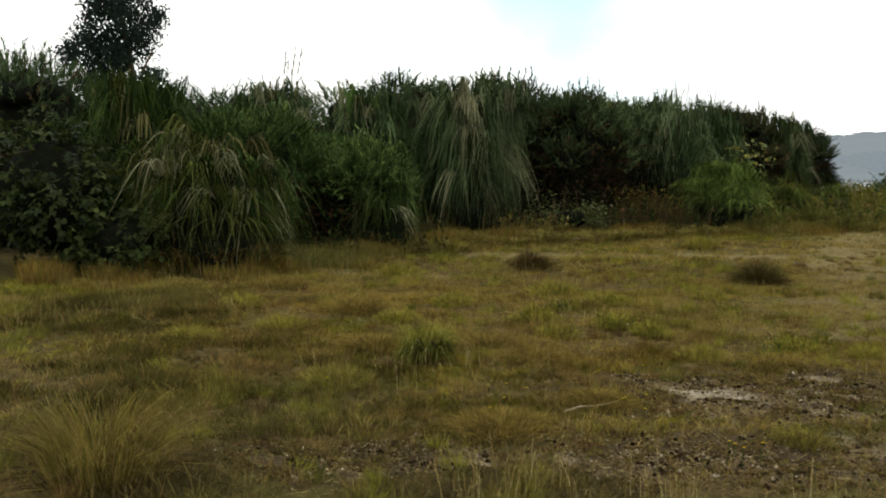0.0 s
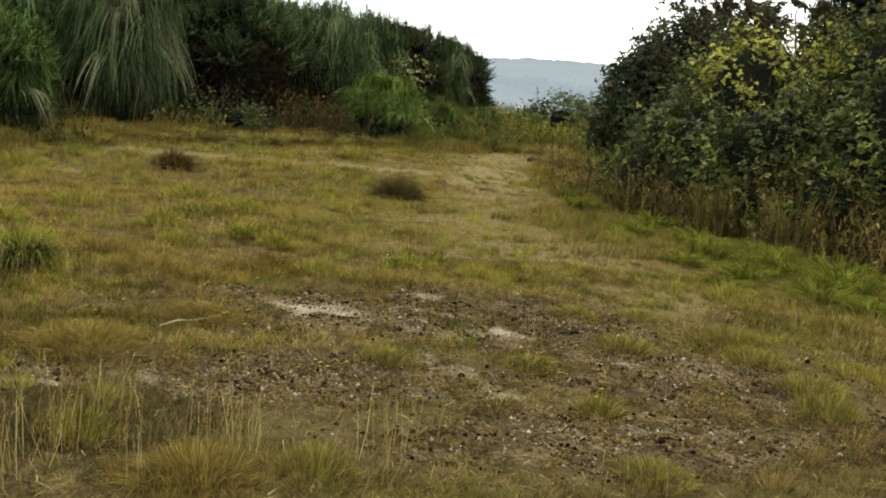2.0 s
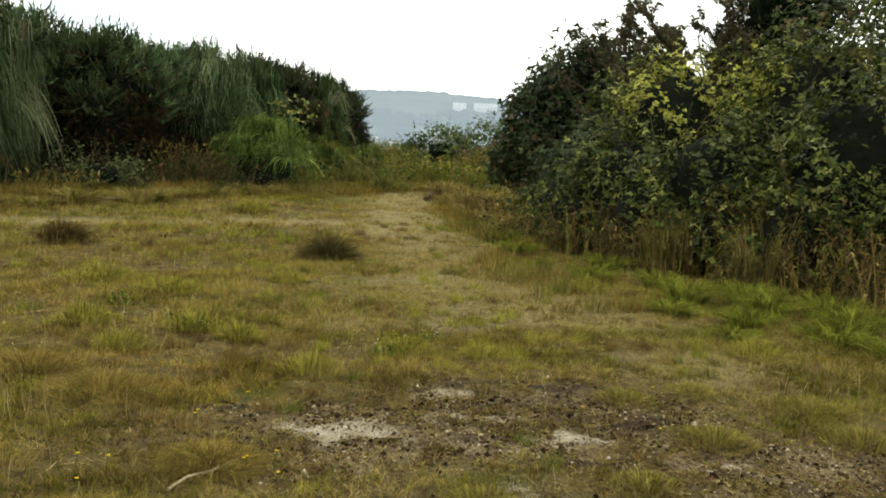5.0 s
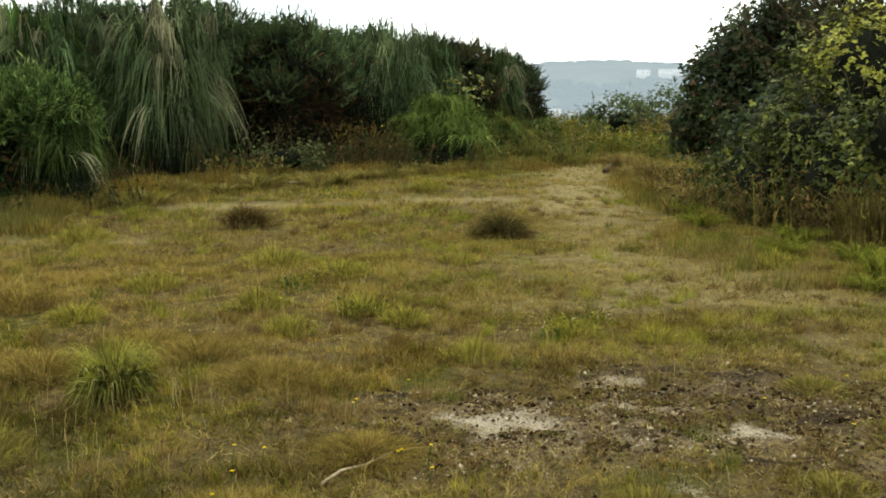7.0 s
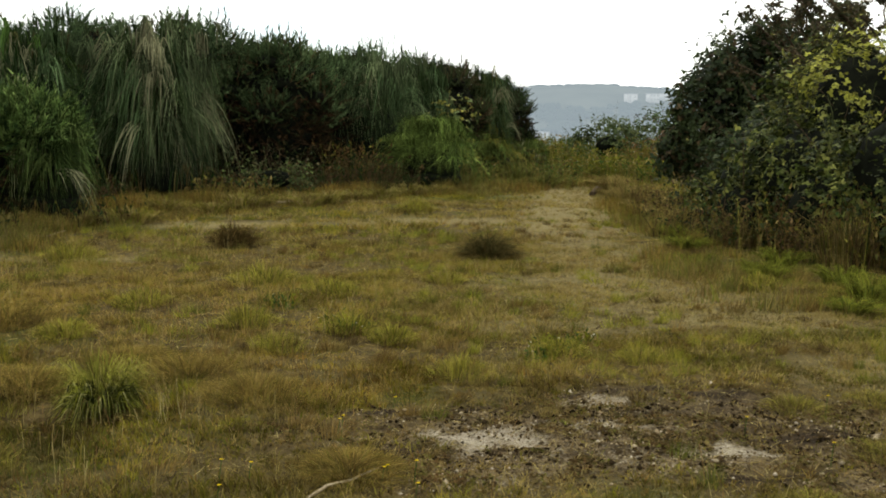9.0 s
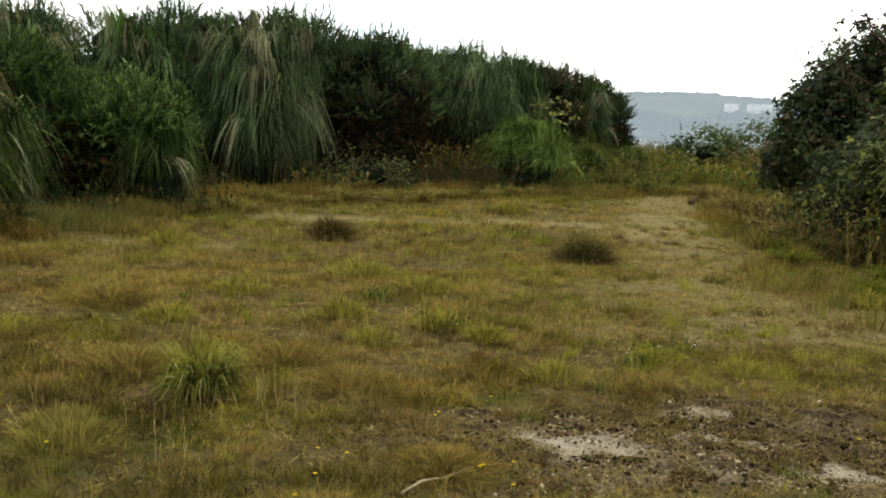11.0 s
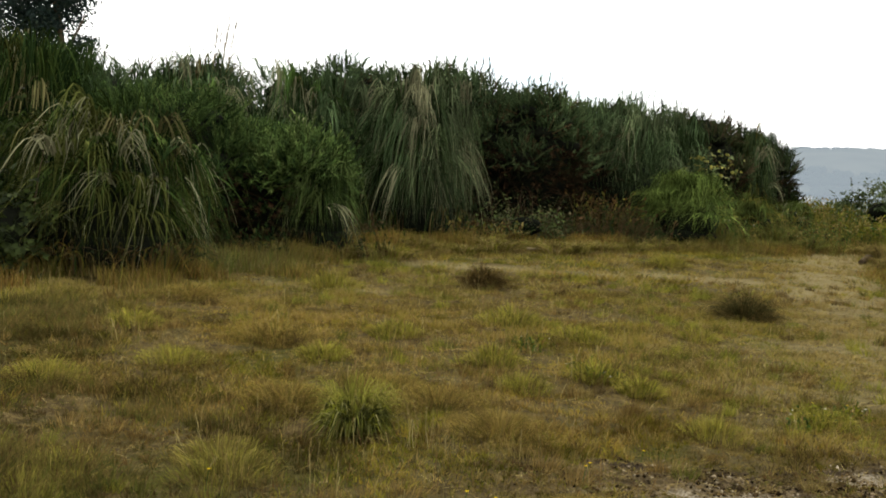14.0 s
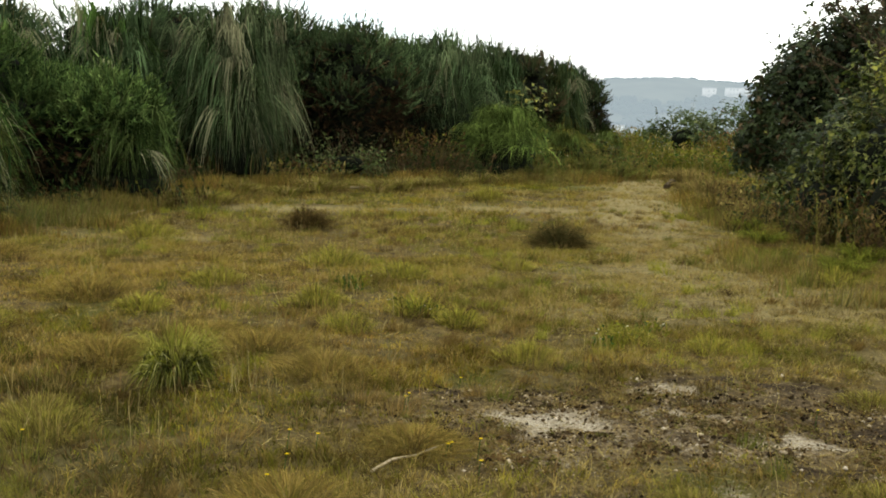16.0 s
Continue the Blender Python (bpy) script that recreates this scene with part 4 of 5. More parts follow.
BR = [(0.044, 0.06, 0.011), (0.09, 0.104, 0.021), (0.021, 0.03, 0.008), (0.17, 0.175, 0.042)]
# bramble leaf colours again, darkened to paint the left brambles as shaded
SHADED = [(0.035, 0.05, 0.012), (0.06, 0.078, 0.02), (0.02, 0.03, 0.009)]
leafy_bush("bramble_bush", -6.3, 13.6, 2.3, 1.5, 1.3, 3000, "dark bramble thicket with pale-edged leaves", "bramble bush", SHADED, [4, 1.2, 4], 0.08, 25, "brambles")
leafy_bush("bramble_bush", -5.0, 12.9, 1.0, 0.7, 0.6, 700, "low bramble sprawling at the pampas foot", "bramble bush", SHADED, [4, 2, 3], 0.07, 8, "brambles", 4)
leafy_bush("low_bush", 1.5, 22.1, 0.85, 0.9, 0.6, 1500, "low dark green leafy bush at the hedge foot", "bush", [(0.07, 0.1, 0.03), (0.1, 0.125, 0.035), (0.1, 0.085, 0.035)], [3, 3, 2], 0.045, 40, "", 4, 0.35, None, 0.2)
leafy_bush("sapling", 6.05, 26.2, 2.4, 0.7, 0.55, 420, "sparse sapling with yellowing leaves", "sapling", [(0.28, 0.26, 0.05), (0.2, 0.2, 0.05), (0.1, 0.13, 0.04)], [3, 3, 2], 0.085, 22, "", 5, 0, None, 0.2)
weeds(3.3, 24.2, 1.15, 0.9, 260, [(0.15, 0.085, 0.03), (0.11, 0.08, 0.032), OLIVE, DEEP], [3, 3, 2, 2], "reddish dead bracken stand at the hedge foot", "dead_bracken", 0.04)
weeds(0.6, 21.6, 0.5, 0.9, 200, [TAN, (0.13, 0.08, 0.03), OLIVE, DEEP], [2, 3, 2, 2], "rusty dry weeds under the hedge", leaf=0.04)
weeds(-2.8, 15.8, 0.5, 0.6, 90, [(0.08, 0.05, 0.022), (0.07, 0.07, 0.022), DEEP], [2, 2, 3], "rusty dry weeds under the gorse", leaf=0.03)
weeds(-1.5, 17.2, 0.5, 0.6, 90, [OLIVE, (0.08, 0.05, 0.022), DEEP], [2, 2, 3], "rusty dry weeds under the pampas", leaf=0.03)

# ---- beyond the gap ----
leafy_bush("low_bush", 13.2, 32.6, 1.9, 1.6, 1.2, 3600, "low green bush beyond the path", "bush", [(0.085, 0.12, 0.04), (0.06, 0.085, 0.03), (0.13, 0.15, 0.05)], [3, 3, 2], 0.085, 25, "bushes beyond the gap", 6, 0.3)
leafy_bush("low_bush", 15.6, 33.2, 2.15, 1.7, 1.2, 3200, "low dark green bush beyond the path", "bush", [(0.07, 0.105, 0.035), (0.05, 0.075, 0.025), (0.12, 0.09, 0.045)], [3, 2, 1], 0.085, 25, "bushes beyond the gap", 6, 0.3)
leafy_bush("low_bush", 18.0, 32.0, 2.2, 1.8, 1.4, 1200, "low dark green bush beyond the path", "bush", [(0.045, 0.075, 0.022), (0.035, 0.055, 0.018)], [1, 1], 0.08, 20, "bushes beyond the gap")
weeds(14.0, 30.8, 1.25, 0.9, 300, [RUST, TAN, (0.3, 0.17, 0.08), OLIVE], [2, 2, 2, 2], "rusty dead bracken beside the low bushes", "dead_bracken", 0.045)
for i, (wx, wy, wh) in enumerate(((10.9, 31.6, 1.0), (11.6, 33.4, 1.1), (12.3, 35.0, 1.1), (10.3, 34.4, 1.2), (11.2, 29.4, 0.7), (12.9, 31.0, 0.9), (12.2, 28.2, 0.7), (11.4, 36.4, 1.3), (13.4, 36.2, 1.2), (14.8, 36.0, 1.2))):
    weeds(wx, wy, wh, 1.0, 420, [OLIVE, TAN, FRESH, GREEN], [3, 2, 2, 2], "tall mixed herbs with pale seed heads beyond the path", "tall_herbs", 0.032, "herbs in the gap", 1.2, 0.06)

# ---- the thicket across the path ----
YELLOW = (0.4, 0.405, 0.07)
leafy_bush("bramble_bush", 9.75, 14.7, 3.45, 1.55, 1.5, 10260, "bramble thicket overgrown with yellow-green vine leaves", "bramble bush", BR, [3, 4, 2, 2.5], 0.058, 40, "brambles", 7, 0.6, ((-0.3, -0.7, 2.5), (1.1, 1.3, 0.8), YELLOW, 0.92))
leafy_bush("bramble_bush", 8.6, 14.3, 2.1, 1.05, 1.1, 4320, "sloping bramble shoulder with pale-edged leaves", "bramble bush", BR, [3, 3, 3, 2], 0.058, 25, "brambles", 6)
leafy_bush("bramble_bush", 8.9, 12.7, 2.3, 1.15, 1.1, 4860, "sloping bramble shoulder with pale-edged leaves", "bramble bush", BR, [3, 3, 3, 2], 0.058, 25, "brambles", 6)
leafy_bush("bramble_bush", 10.9, 12.9, 3.85, 1.6, 1.5, 10800, "tall bramble thicket with glossy dark leaves", "bramble bush", BR, [3, 4, 2, 2.2], 0.058, 50, "brambles", 8, 0.6, ((-1.2, 0.5, 2.6), (0.6, 0.9, 0.5), YELLOW, 0.4))
leafy_bush("bramble_bush", 9.9, 11.3, 3.0, 1.2, 1.2, 6210, "bramble thicket with glossy dark leaves", "bramble bush", BR, [3, 4, 3, 2], 0.058, 30, "brambles", 7)
leafy_bush("bramble_bush", 11.7, 11.2, 4.9, 1.7, 1.6, 10260, "tall bramble thicket with glossy dark leaves", "bramble bush", BR, [3, 4, 2, 2], 0.058, 45, "brambles", 7)
leafy_bush("bramble_bush", 12.3, 9.0, 5.0, 1.9, 1.7, 6750, "tall bramble thicket with glossy dark leaves", "bramble bush", BR, [3, 4, 2, 2], 0.058, 25, "brambles", 7)
THORN = [(0.035, 0.052, 0.02), (0.055, 0.076, 0.028), (0.085, 0.105, 0.04), (0.1, 0.07, 0.035)]
leafy_bush("blackthorn_bush", 10.9, 20.3, 3.95, 1.5, 1.4, 10000, "dark small-leaved thorn bush beside the path", "bush", THORN, [4, 3, 1.5, 1], 0.085, 70, "", 7, 0.6, None, 0.1, 0.6)
leafy_bush("blackthorn_bush", 9.9, 17.5, 2.2, 1.1, 1.2, 2600, "low dark thorn bush in front of the taller one", "bush", THORN, [4, 3, 1, 0.5], 0.075, 30, "", 5, 0.6, None, 0.1, 0.6)
gorse(13.6, 17.0, 6.0, 1.2, 1.15, 3600, "tall dark gorse bush rising behind the brambles", [(0.022, 0.032, 0.016), (0.036, 0.048, 0.022), (0.04, 0.03, 0.02)], [3, 2, 1.2], 26, 0.36, 26, 0.2, 0.1, 1.2)


def twig_tree(x, y, h, label):
    """A half-bare thorn with rusty sparse leaves on thin forking branches."""
    t = thing("thorn_tree", x, y, label, "small tree")
    s, lv = Soup(), Soup()
    trunk = np.array([(0, 0, 0), (0.05, 0.02, h * 0.3), (-0.05, 0, h * 0.55)])
    tube(s, trunk, [0.06, 0.05, 0.035], (1, 1, 1))
    stem = part("trunk", s, MAT_BARK, t, "thin brown trunk")
    tips = []
    for i in range(38):
        a = rng.uniform(0, 6.28)
        b0 = trunk[1] + (trunk[2] - trunk[1]) * rng.uniform(0, 1)
        d = unit(np.array([math.cos(a), math.sin(a), rng.uniform(0.35, 1.1)]))
        ln = h * rng.uniform(0.22, 0.42)
        mid = b0 + d * ln * 0.55 + rng.normal(0, 0.06, 3)
        end = b0 + d * ln + rng.normal(0, 0.1, 3)
        end[2] = min(end[2], h * 0.98)
        s = Soup()
        tube(s, [b0, mid, end], [0.024, 0.017, 0.01], (1, 1, 1), 4)
        for j in range(4):
            q = mid + (end - mid) * rng.uniform(0, 1)
            e = q + unit(rng.normal(0, 1, 3) + d) * rng.uniform(0.15, 0.45)
            e[2] = min(e[2], h * 0.97)
            tube(s, [q, (q + e) / 2 + rng.normal(0, 0.02, 3), e], [0.01, 0.008, 0.006], (1, 1, 1), 3)
            tips.append((q, e))
        part("branch", s, MAT_BARK, stem)
    q, e = np.array([a for a, _ in tips]), np.array([b for _, b in tips])
    for k in range(60):
        n = len(q)
        at = q + (e - q) * rng.uniform(0, 1.02, (n, 1)) + rng.normal(0, 0.03, (n, 3))
        go = unit(rng.normal(0, 1, (n, 3)))
        leaves(lv, at, go, unit(rng.normal(0, 1, (n, 3)) + (0, 0, 1)), rng.uniform(0.05, 0.1, n), rng.uniform(0.035, 0.06, n), mixed(n, [(0.1, 0.074, 0.04), (0.07, 0.078, 0.034), (0.16, 0.13, 0.055)], [3, 3, 1]))
    part("foliage", lv, MAT_LEAF, t, "sparse rusty leaves")
    return t


leafy_bush("bramble_bush", 13.9, 13.6, 5.6, 1.6, 1.5, 5000, "tall bramble thicket at the back", "bramble bush", BR, [3, 4, 2, 2], 0.07, 40, "brambles", 7)
leafy_bush("blackthorn_bush", 13.5, 15.2, 5.0, 1.25, 1.2, 4800, "tall thorn bush with rusty leaves against the sky", "bush", THORN, [3, 3, 1.5, 2.5], 0.075, 60, "", 7, 0.45, None, 0.2, 0.4)
leafy_bush("blackthorn_bush", 12.0, 19.6, 4.4, 1.3, 1.1, 3200, "tall thorn bush with rusty upper leaves", "bush", [(0.04, 0.055, 0.018), (0.085, 0.065, 0.026), (0.06, 0.08, 0.025)], [3, 2, 2], 0.075, 45, "", 6, 0.6, None, 0.1, 0.6)
twig_tree(11.6, 19.0, 5.2, "half-bare thorn tree with sparse rusty leaves")
twig_tree(11.3, 16.2, 5.3, "half-bare thorn tree behind the yellow vine")

STRIP = [(8.9, 18.4), (8.5, 17.2), (8.3, 16.0), (7.95, 15.0), (7.7, 14.0), (7.6, 13.0), (7.8, 12.3), (8.0, 11.5), (8.4, 10.9), (8.6, 10.2), (9.1, 9.7), (9.5, 9.0), (10.0, 8.4), (10.6, 7.8),
         (8.3, 13.2), (8.6, 12.2), (9.0, 11.3), (9.5, 10.4), (10.1, 9.5)]
for i, (wx, wy) in enumerate(STRIP):
    wh = rng.uniform(0.3, 0.8) if i < 6 else rng.uniform(0.35, 1.2) if i < 14 else rng.uniform(0.8, 1.35)
    weeds(wx + rng.normal(0, 0.3), wy + rng.normal(0, 0.25), wh, rng.uniform(0.5, 1.0), int(rng.uniform(110, 260)), [RUST, TAN, (0.13, 0.088, 0.038), OLIVE, DEEP, (0.08, 0.05, 0.025)], [1.6, 1, 4, 2.4, 2, 2], "tangled brown dry weeds in front of brambles", leaf=0.03)
    if i % 2 == 0 or i > 13:
        tussock(wx + rng.normal(0, 0.3), wy + rng.normal(0, 0.3), rng.uniform(0.5, 1.0), rng.uniform(0.5, 0.8), 420, [OLIVE, TAN, (0.14, 0.1, 0.042), (0.11, 0.12, 0.035)], [2, 2.5, 3, 2], "tall rank dry grass among brambles", 0.45, 0.009, "rank grass among brambles")
for wx, wy, wr in ((8.9, 21.6, 0.6), (9.4, 23.2, 0.6), (9.9, 24.8, 0.6), (8.6, 18.0, 0.6), (9.2, 20.4, 0.6), (8.3, 19.6, 0.5), (7.9, 18.3, 0.5), (7.6, 17.0, 0.5), (8.7, 20.8, 0.5), (9.0, 19.0, 0.6), (7.2, 15.6, 0.4)):
    tussock(wx, wy, rng.uniform(0.35, 0.6), wr, 500, [(0.32, 0.235, 0.085), TAN, (0.22, 0.2, 0.05), RUST], [3, 2, 3, 0.7], "soft orange-tan dry grass beside the path", 0.3, 0.01, "rank grass among brambles")
for wx, wy, wh in ((7.5, 14.6, 1.0), (7.7, 13.1, 1.3), (8.1, 11.9, 1.1), (8.5, 11.0, 1.35), (9.3, 9.8, 1.2), (8.2, 16.4, 1.0), (9.0, 11.4, 1.7), (7.9, 15.4, 1.4), (9.6, 10.5, 1.6)):
    leafy_bush("bramble_bush", wx + 0.3, wy, wh, 0.7, 0.7, 1100, "low bramble sprawl tangled with dry weeds", "bramble bush", BR, [3, 3, 2, 1.5], 0.058, 12, "brambles", 4)

# ---- the eucalyptus behind the bank ----


def big_tree(x, y, label):
    t = thing("tree", x, y, label, "tree")
    s = Soup()
    tube(s, [(0.9, 0, 0), (1.0, 0.1, 2.5), (0.95, 0, 5.0), (0.5, 0, 7.4), (0.1, 0, 9.4)], [0.24, 0.2, 0.16, 0.12, 0.05], (1, 1, 1), 8)
    trunk = part("trunk", s, MAT_BARK, t, "slender dark trunk")
    for pts, rad in (([(0.95, 0, 4.6), (0.2, 0.2, 6.0), (-1.3, 0.2, 6.9)], 0.11), ([(0.95, 0, 5.0), (1.5, -0.2, 6.1), (1.9, -0.1, 7.0)], 0.09), ([(0.6, 0, 7.0), (-0.3, 0.3, 8.6), (-0.9, 0.3, 9.8)], 0.09)):
        s = Soup()
        tube(s, pts, [rad, rad * 0.7, rad * 0.3], (1, 1, 1))
        part("limb", s, MAT_BARK, trunk)
    lobes = [(0.0, 0, 9.2, 1.7, 1.6, 1.9), (-1.1, 0, 7.2, 1.3, 1.3, 1.1), (0.9, 0.2, 7.6, 1.1, 1.2, 1.2), (-2.0, 0.1, 6.6, 0.9, 0.9, 0.7),
             (0.2, -0.3, 6.5, 1.0, 1.0, 0.7), (1.9, 0, 8.3, 0.5, 0.6, 0.7), (1.7, 0, 5.7, 0.6, 0.6, 0.45), (-0.7, 0, 5.6, 1.4, 1.0, 0.7), (0.9, 0.4, 4.7, 1.0, 0.9, 0.6), (-0.4, 0, 10.8, 1.0, 1.0, 0.8)]
    p, nor = lobe_points(lobes, 1300, 0.8)
    k = 12
    c = np.repeat(p, k, 0) + rng.normal(0, 0.17, (len(p) * k, 3))
    n = len(c)
    s = Soup()
    leaves(s, c, unit(rng.normal(0, 1, (n, 3)) - (0, 0, 0.6)), unit(rng.normal(0, 1, (n, 3))), rng.uniform(0.12, 0.24, n), rng.uniform(0.07, 0.12, n), mixed(n, [(0.03, 0.05, 0.04), (0.05, 0.075, 0.05), (0.02, 0.035, 0.03)], [2, 1, 2]))
    part("crown", s, MAT_LEAF, t, "dense dark blue-green crown with gaps")
    return t


big_tree(-19.0, 45.0, "dark evergreen tree rising behind the bank")

# ---- tussocks in the field ----
DARKT = [(0.07, 0.05, 0.018), (0.11, 0.075, 0.026), (0.05, 0.046, 0.016), RUST]
tussock(0.56, 14.6, 0.33, 0.34, 2000, DARKT, [2.5, 3, 1, 2], "dark brown withered grass tussock", 0.22, 0.007, base=0.2)
tussock(3.6, 13.25, 0.4, 0.42, 2600, [(0.066, 0.07, 0.022), (0.11, 0.09, 0.03), (0.26, 0.17, 0.058)], [4, 3, 2.2], "dark green-brown grass tussock with rusty tips", 0.22, 0.0055, base=0.24)
tussock(-0.24, 7.3, 0.27, 0.24, 650, [(0.2, 0.205, 0.04), (0.075, 0.082, 0.02), (0.36, 0.34, 0.13), FRESH], [4, 4, 1.3, 2], "green grass tussock with long arching blades", 0.85, 0.014)
tussock(-0.26, 7.5, 0.38, 0.28, 700, [OLIVE, (0.34, 0.34, 0.055), (0.38, 0.34, 0.09)], [2, 4, 2], "yellow-green fine grass tussock", 0.3, 0.006)
tussock(-1.5, 4.45, 0.46, 0.55, 1300, [TAN, OLIVE, (0.26, 0.2, 0.045)], [4, 3, 3], "large soft tan dry grass tussock", 0.15, 0.004)
GREENS = [(-0.26, 10.63, 0.16, 0.35), (0.85, 11.8, 0.2, 0.5), (1.42, 11.04, 0.16, 0.4), (0.62, 9.75, 0.18, 0.35), (0.8, 8.87, 0.15, 0.3), (1.37, 9.36, 0.17, 0.3),
          (1.96, 8.02, 0.16, 0.32), (2.79, 8.43, 0.13, 0.3), (-0.75, 6.53, 0.2, 0.36), (-2.54, 10.29, 0.15, 0.4), (-2.4, 8.21, 0.15, 0.4), (-1.77, 8.94, 0.14, 0.4),
          (3.85, 19.04, 0.25, 0.5), (2.65, 11.54, 0.16, 0.3), (-1.27, 13.71, 0.2, 0.5), (-1.57, 6.41, 0.2, 0.35), (2.85, 8.49, 0.12, 0.25), (3.28, 8.11, 0.12, 0.25),
          (5.64, 7.87, 0.18, 0.4), (4.88, 6.47, 0.16, 0.35), (3.73, 6.88, 0.14, 0.26), (3.8, 6.05, 0.16, 0.3), (4.69, 5.84, 0.18, 0.35), (4.3, 6.94, 0.13, 0.25), (5.83, 10.87, 0.2, 0.35),
          (0.49, 4.29, 0.22, 0.24), (1.46, 3.9, 0.22, 0.24), (3.05, 4.72, 0.16, 0.2), (2.94, 5.51, 0.12, 0.25), (4.7, 5.24, 0.2, 0.35), (4.5, 4.8, 0.2, 0.3), (2.94, 3.85, 0.16, 0.25), (2.06, 5.48, 0.13, 0.22),
          (0.56, 4.65, 0.18, 0.2), (-0.83, 6.75, 0.18, 0.35), (-1.57, 6.1, 0.2, 0.4), (-0.74, 9.47, 0.13, 0.3), (1.66, 9.02, 0.14, 0.25), (-0.85, 17.98, 0.22, 0.5)]
FIELD_TUFT = [(0.385, 0.36, 0.05), (0.4, 0.33, 0.075), (0.22, 0.22, 0.04), TAN, RUST]
DULL_TUFT = [(0.29, 0.26, 0.048), (0.31, 0.245, 0.07), (0.19, 0.175, 0.04), TAN, RUST]
for tx, ty, th_, tr in GREENS:
    tussock(tx, ty, th_ * (0.8 if ty < 7 else 1.15), 0.05 + 0.2 * tr, int(600 + 900 * tr), FIELD_TUFT if ty > 7 else DULL_TUFT, [4.5, 2, 2.5, 1.2, 0.6], "small yellow-green grass tussock in dry turf", 0.15, 0.003 if ty < 9 else 0.006, base=tr * 0.7)
for tx, ty, th_, tr in ((-1.25, 10.0, 0.22, 0.5), (-0.74, 8.0, 0.2, 0.4), (0.6, 7.6, 0.2, 0.4), (1.0, 6.3, 0.14, 0.3), (-2.6, 12.15, 0.2, 0.5), (1.0, 3.85, 0.22, 0.3), (-0.2, 8.6, 0.18, 0.4), (0.4, 5.6, 0.15, 0.4), (0.2, 8.2, 0.2, 0.4)):
    tussock(tx, ty, th_ * 0.8, 0.1 + 0.25 * tr, 2200, [(0.37, 0.27, 0.08), (0.34, 0.245, 0.055), OLIVE, RUST], [4, 3, 2.5, 2], "tan dry grass tussock with thin stems", 0.02, 0.0028 if ty < 9 else 0.0045, base=tr * 0.75)
for tx, ty, th_, tr in ((6.0, 12.6, 0.25, 0.4), (6.35, 11.6, 0.3, 0.45), (6.9, 11.0, 0.32, 0.45), (6.6, 10.1, 0.38, 0.5), (7.3, 10.0, 0.4, 0.5), (7.0, 9.3, 0.42, 0.5), (7.7, 9.2, 0.45, 0.5), (6.4, 8.9, 0.3, 0.45),
                        (7.3, 8.5, 0.4, 0.5), (8.2, 8.5, 0.42, 0.5), (7.9, 7.7, 0.36, 0.5), (8.8, 7.6, 0.4, 0.5), (6.5, 13.8, 0.25, 0.45), (7.0, 15.0, 0.3, 0.5), (7.4, 16.8, 0.3, 0.5), (7.0, 12.3, 0.35, 0.45),
                        (6.1, 9.7, 0.2, 0.4), (6.8, 8.2, 0.3, 0.5), (7.5, 7.2, 0.32, 0.5), (8.5, 6.9, 0.36, 0.5), (6.9, 7.6, 0.24, 0.4), (8.1, 8.0, 0.4, 0.5), (6.0, 8.6, 0.18, 0.35), (9.2, 8.3, 0.45, 0.5)):
    tussock(tx, ty, th_ * 0.8, tr * 0.9, 620, [(0.24, 0.25, 0.033), (0.165, 0.19, 0.028), OLIVE, DEEP], [5, 4, 1.5, 1.0], "lush green grass clump at the thicket foot", 0.45, 0.0075, "lush grass at the thicket foot")
for i in range(22):
    f = i / 21
    tx, ty = -3.0 + 13.0 * f + rng.normal(0, 0.3), 14.6 + 12.6 * f ** 0.75 + rng.normal(0, 0.4)
    tussock(tx, ty, rng.uniform(0.2, 0.4), rng.uniform(0.4, 0.7), 420, [TAN, OLIVE, STRAW, FRESH, RUST], [3, 3, 2, 2, 1], "long golden dry grass along the bank foot", 0.05, 0.012, "long grass along the bank")


def seed_stems(x, y, h, n):
    """A few thin straight stems, each with a narrow seed head."""
    t = thing("seed_stems", x, y, "few thin pale grass stems gone to seed", "grass stems", "pale seed stems", float(ground_height(np.array(x), np.array(y))) - 0.01)
    root = np.concatenate([rng.normal(0, 0.07, (n, 2)), np.zeros((n, 1))], 1)
    hh = h * rng.uniform(0.5, 1.0, n)
    tip = root + np.concatenate([rng.normal(0, 0.16, (n, 2)) * hh[:, None], hh[:, None]], 1)
    b = rng.uniform(0, 6.28, n)
    s = Soup()
    ribbons(s, np.stack([root, (root + tip) / 2 + rng.normal(0, 0.006, (n, 3)), tip], 1), np.outer(np.ones(n), [0.0034, 0.0028, 0.0022]), np.stack([np.cos(b), np.sin(b), 0 * b], -1), mixed(n, [STRAW, TAN, (0.5, 0.42, 0.2)], [2, 2, 1]))
    tagged(part("stalk_stand", s, MAT_DRY, t), kind="stuff")
    s = Soup()
    d = unit(tip - root)
    for f in np.linspace(0.78, 1.0, 7):
        at = root + (tip - root) * f
        leaves(s, at, unit(d + rng.normal(0, 0.35, (n, 3))), unit(rng.normal(0, 1, (n, 3))), np.full(n, 0.018), np.full(n, 0.005), mixed(n, [STRAW, TAN, RUST], [1, 2, 1]))
    tagged(part("seed_fluff", s, MAT_DRY, t), kind="stuff")


for tx, ty in ((0.42, 4.05), (0.75, 3.85), (1.05, 3.95), (0.3, 3.8), (0.62, 4.5), (1.2, 4.1), (1.75, 4.0), (-0.1, 7.5), (0.15, 7.2)):
    seed_stems(tx, ty, rng.uniform(0.3, 0.42), 20)

# ---- fallen sticks, log, flowers ----


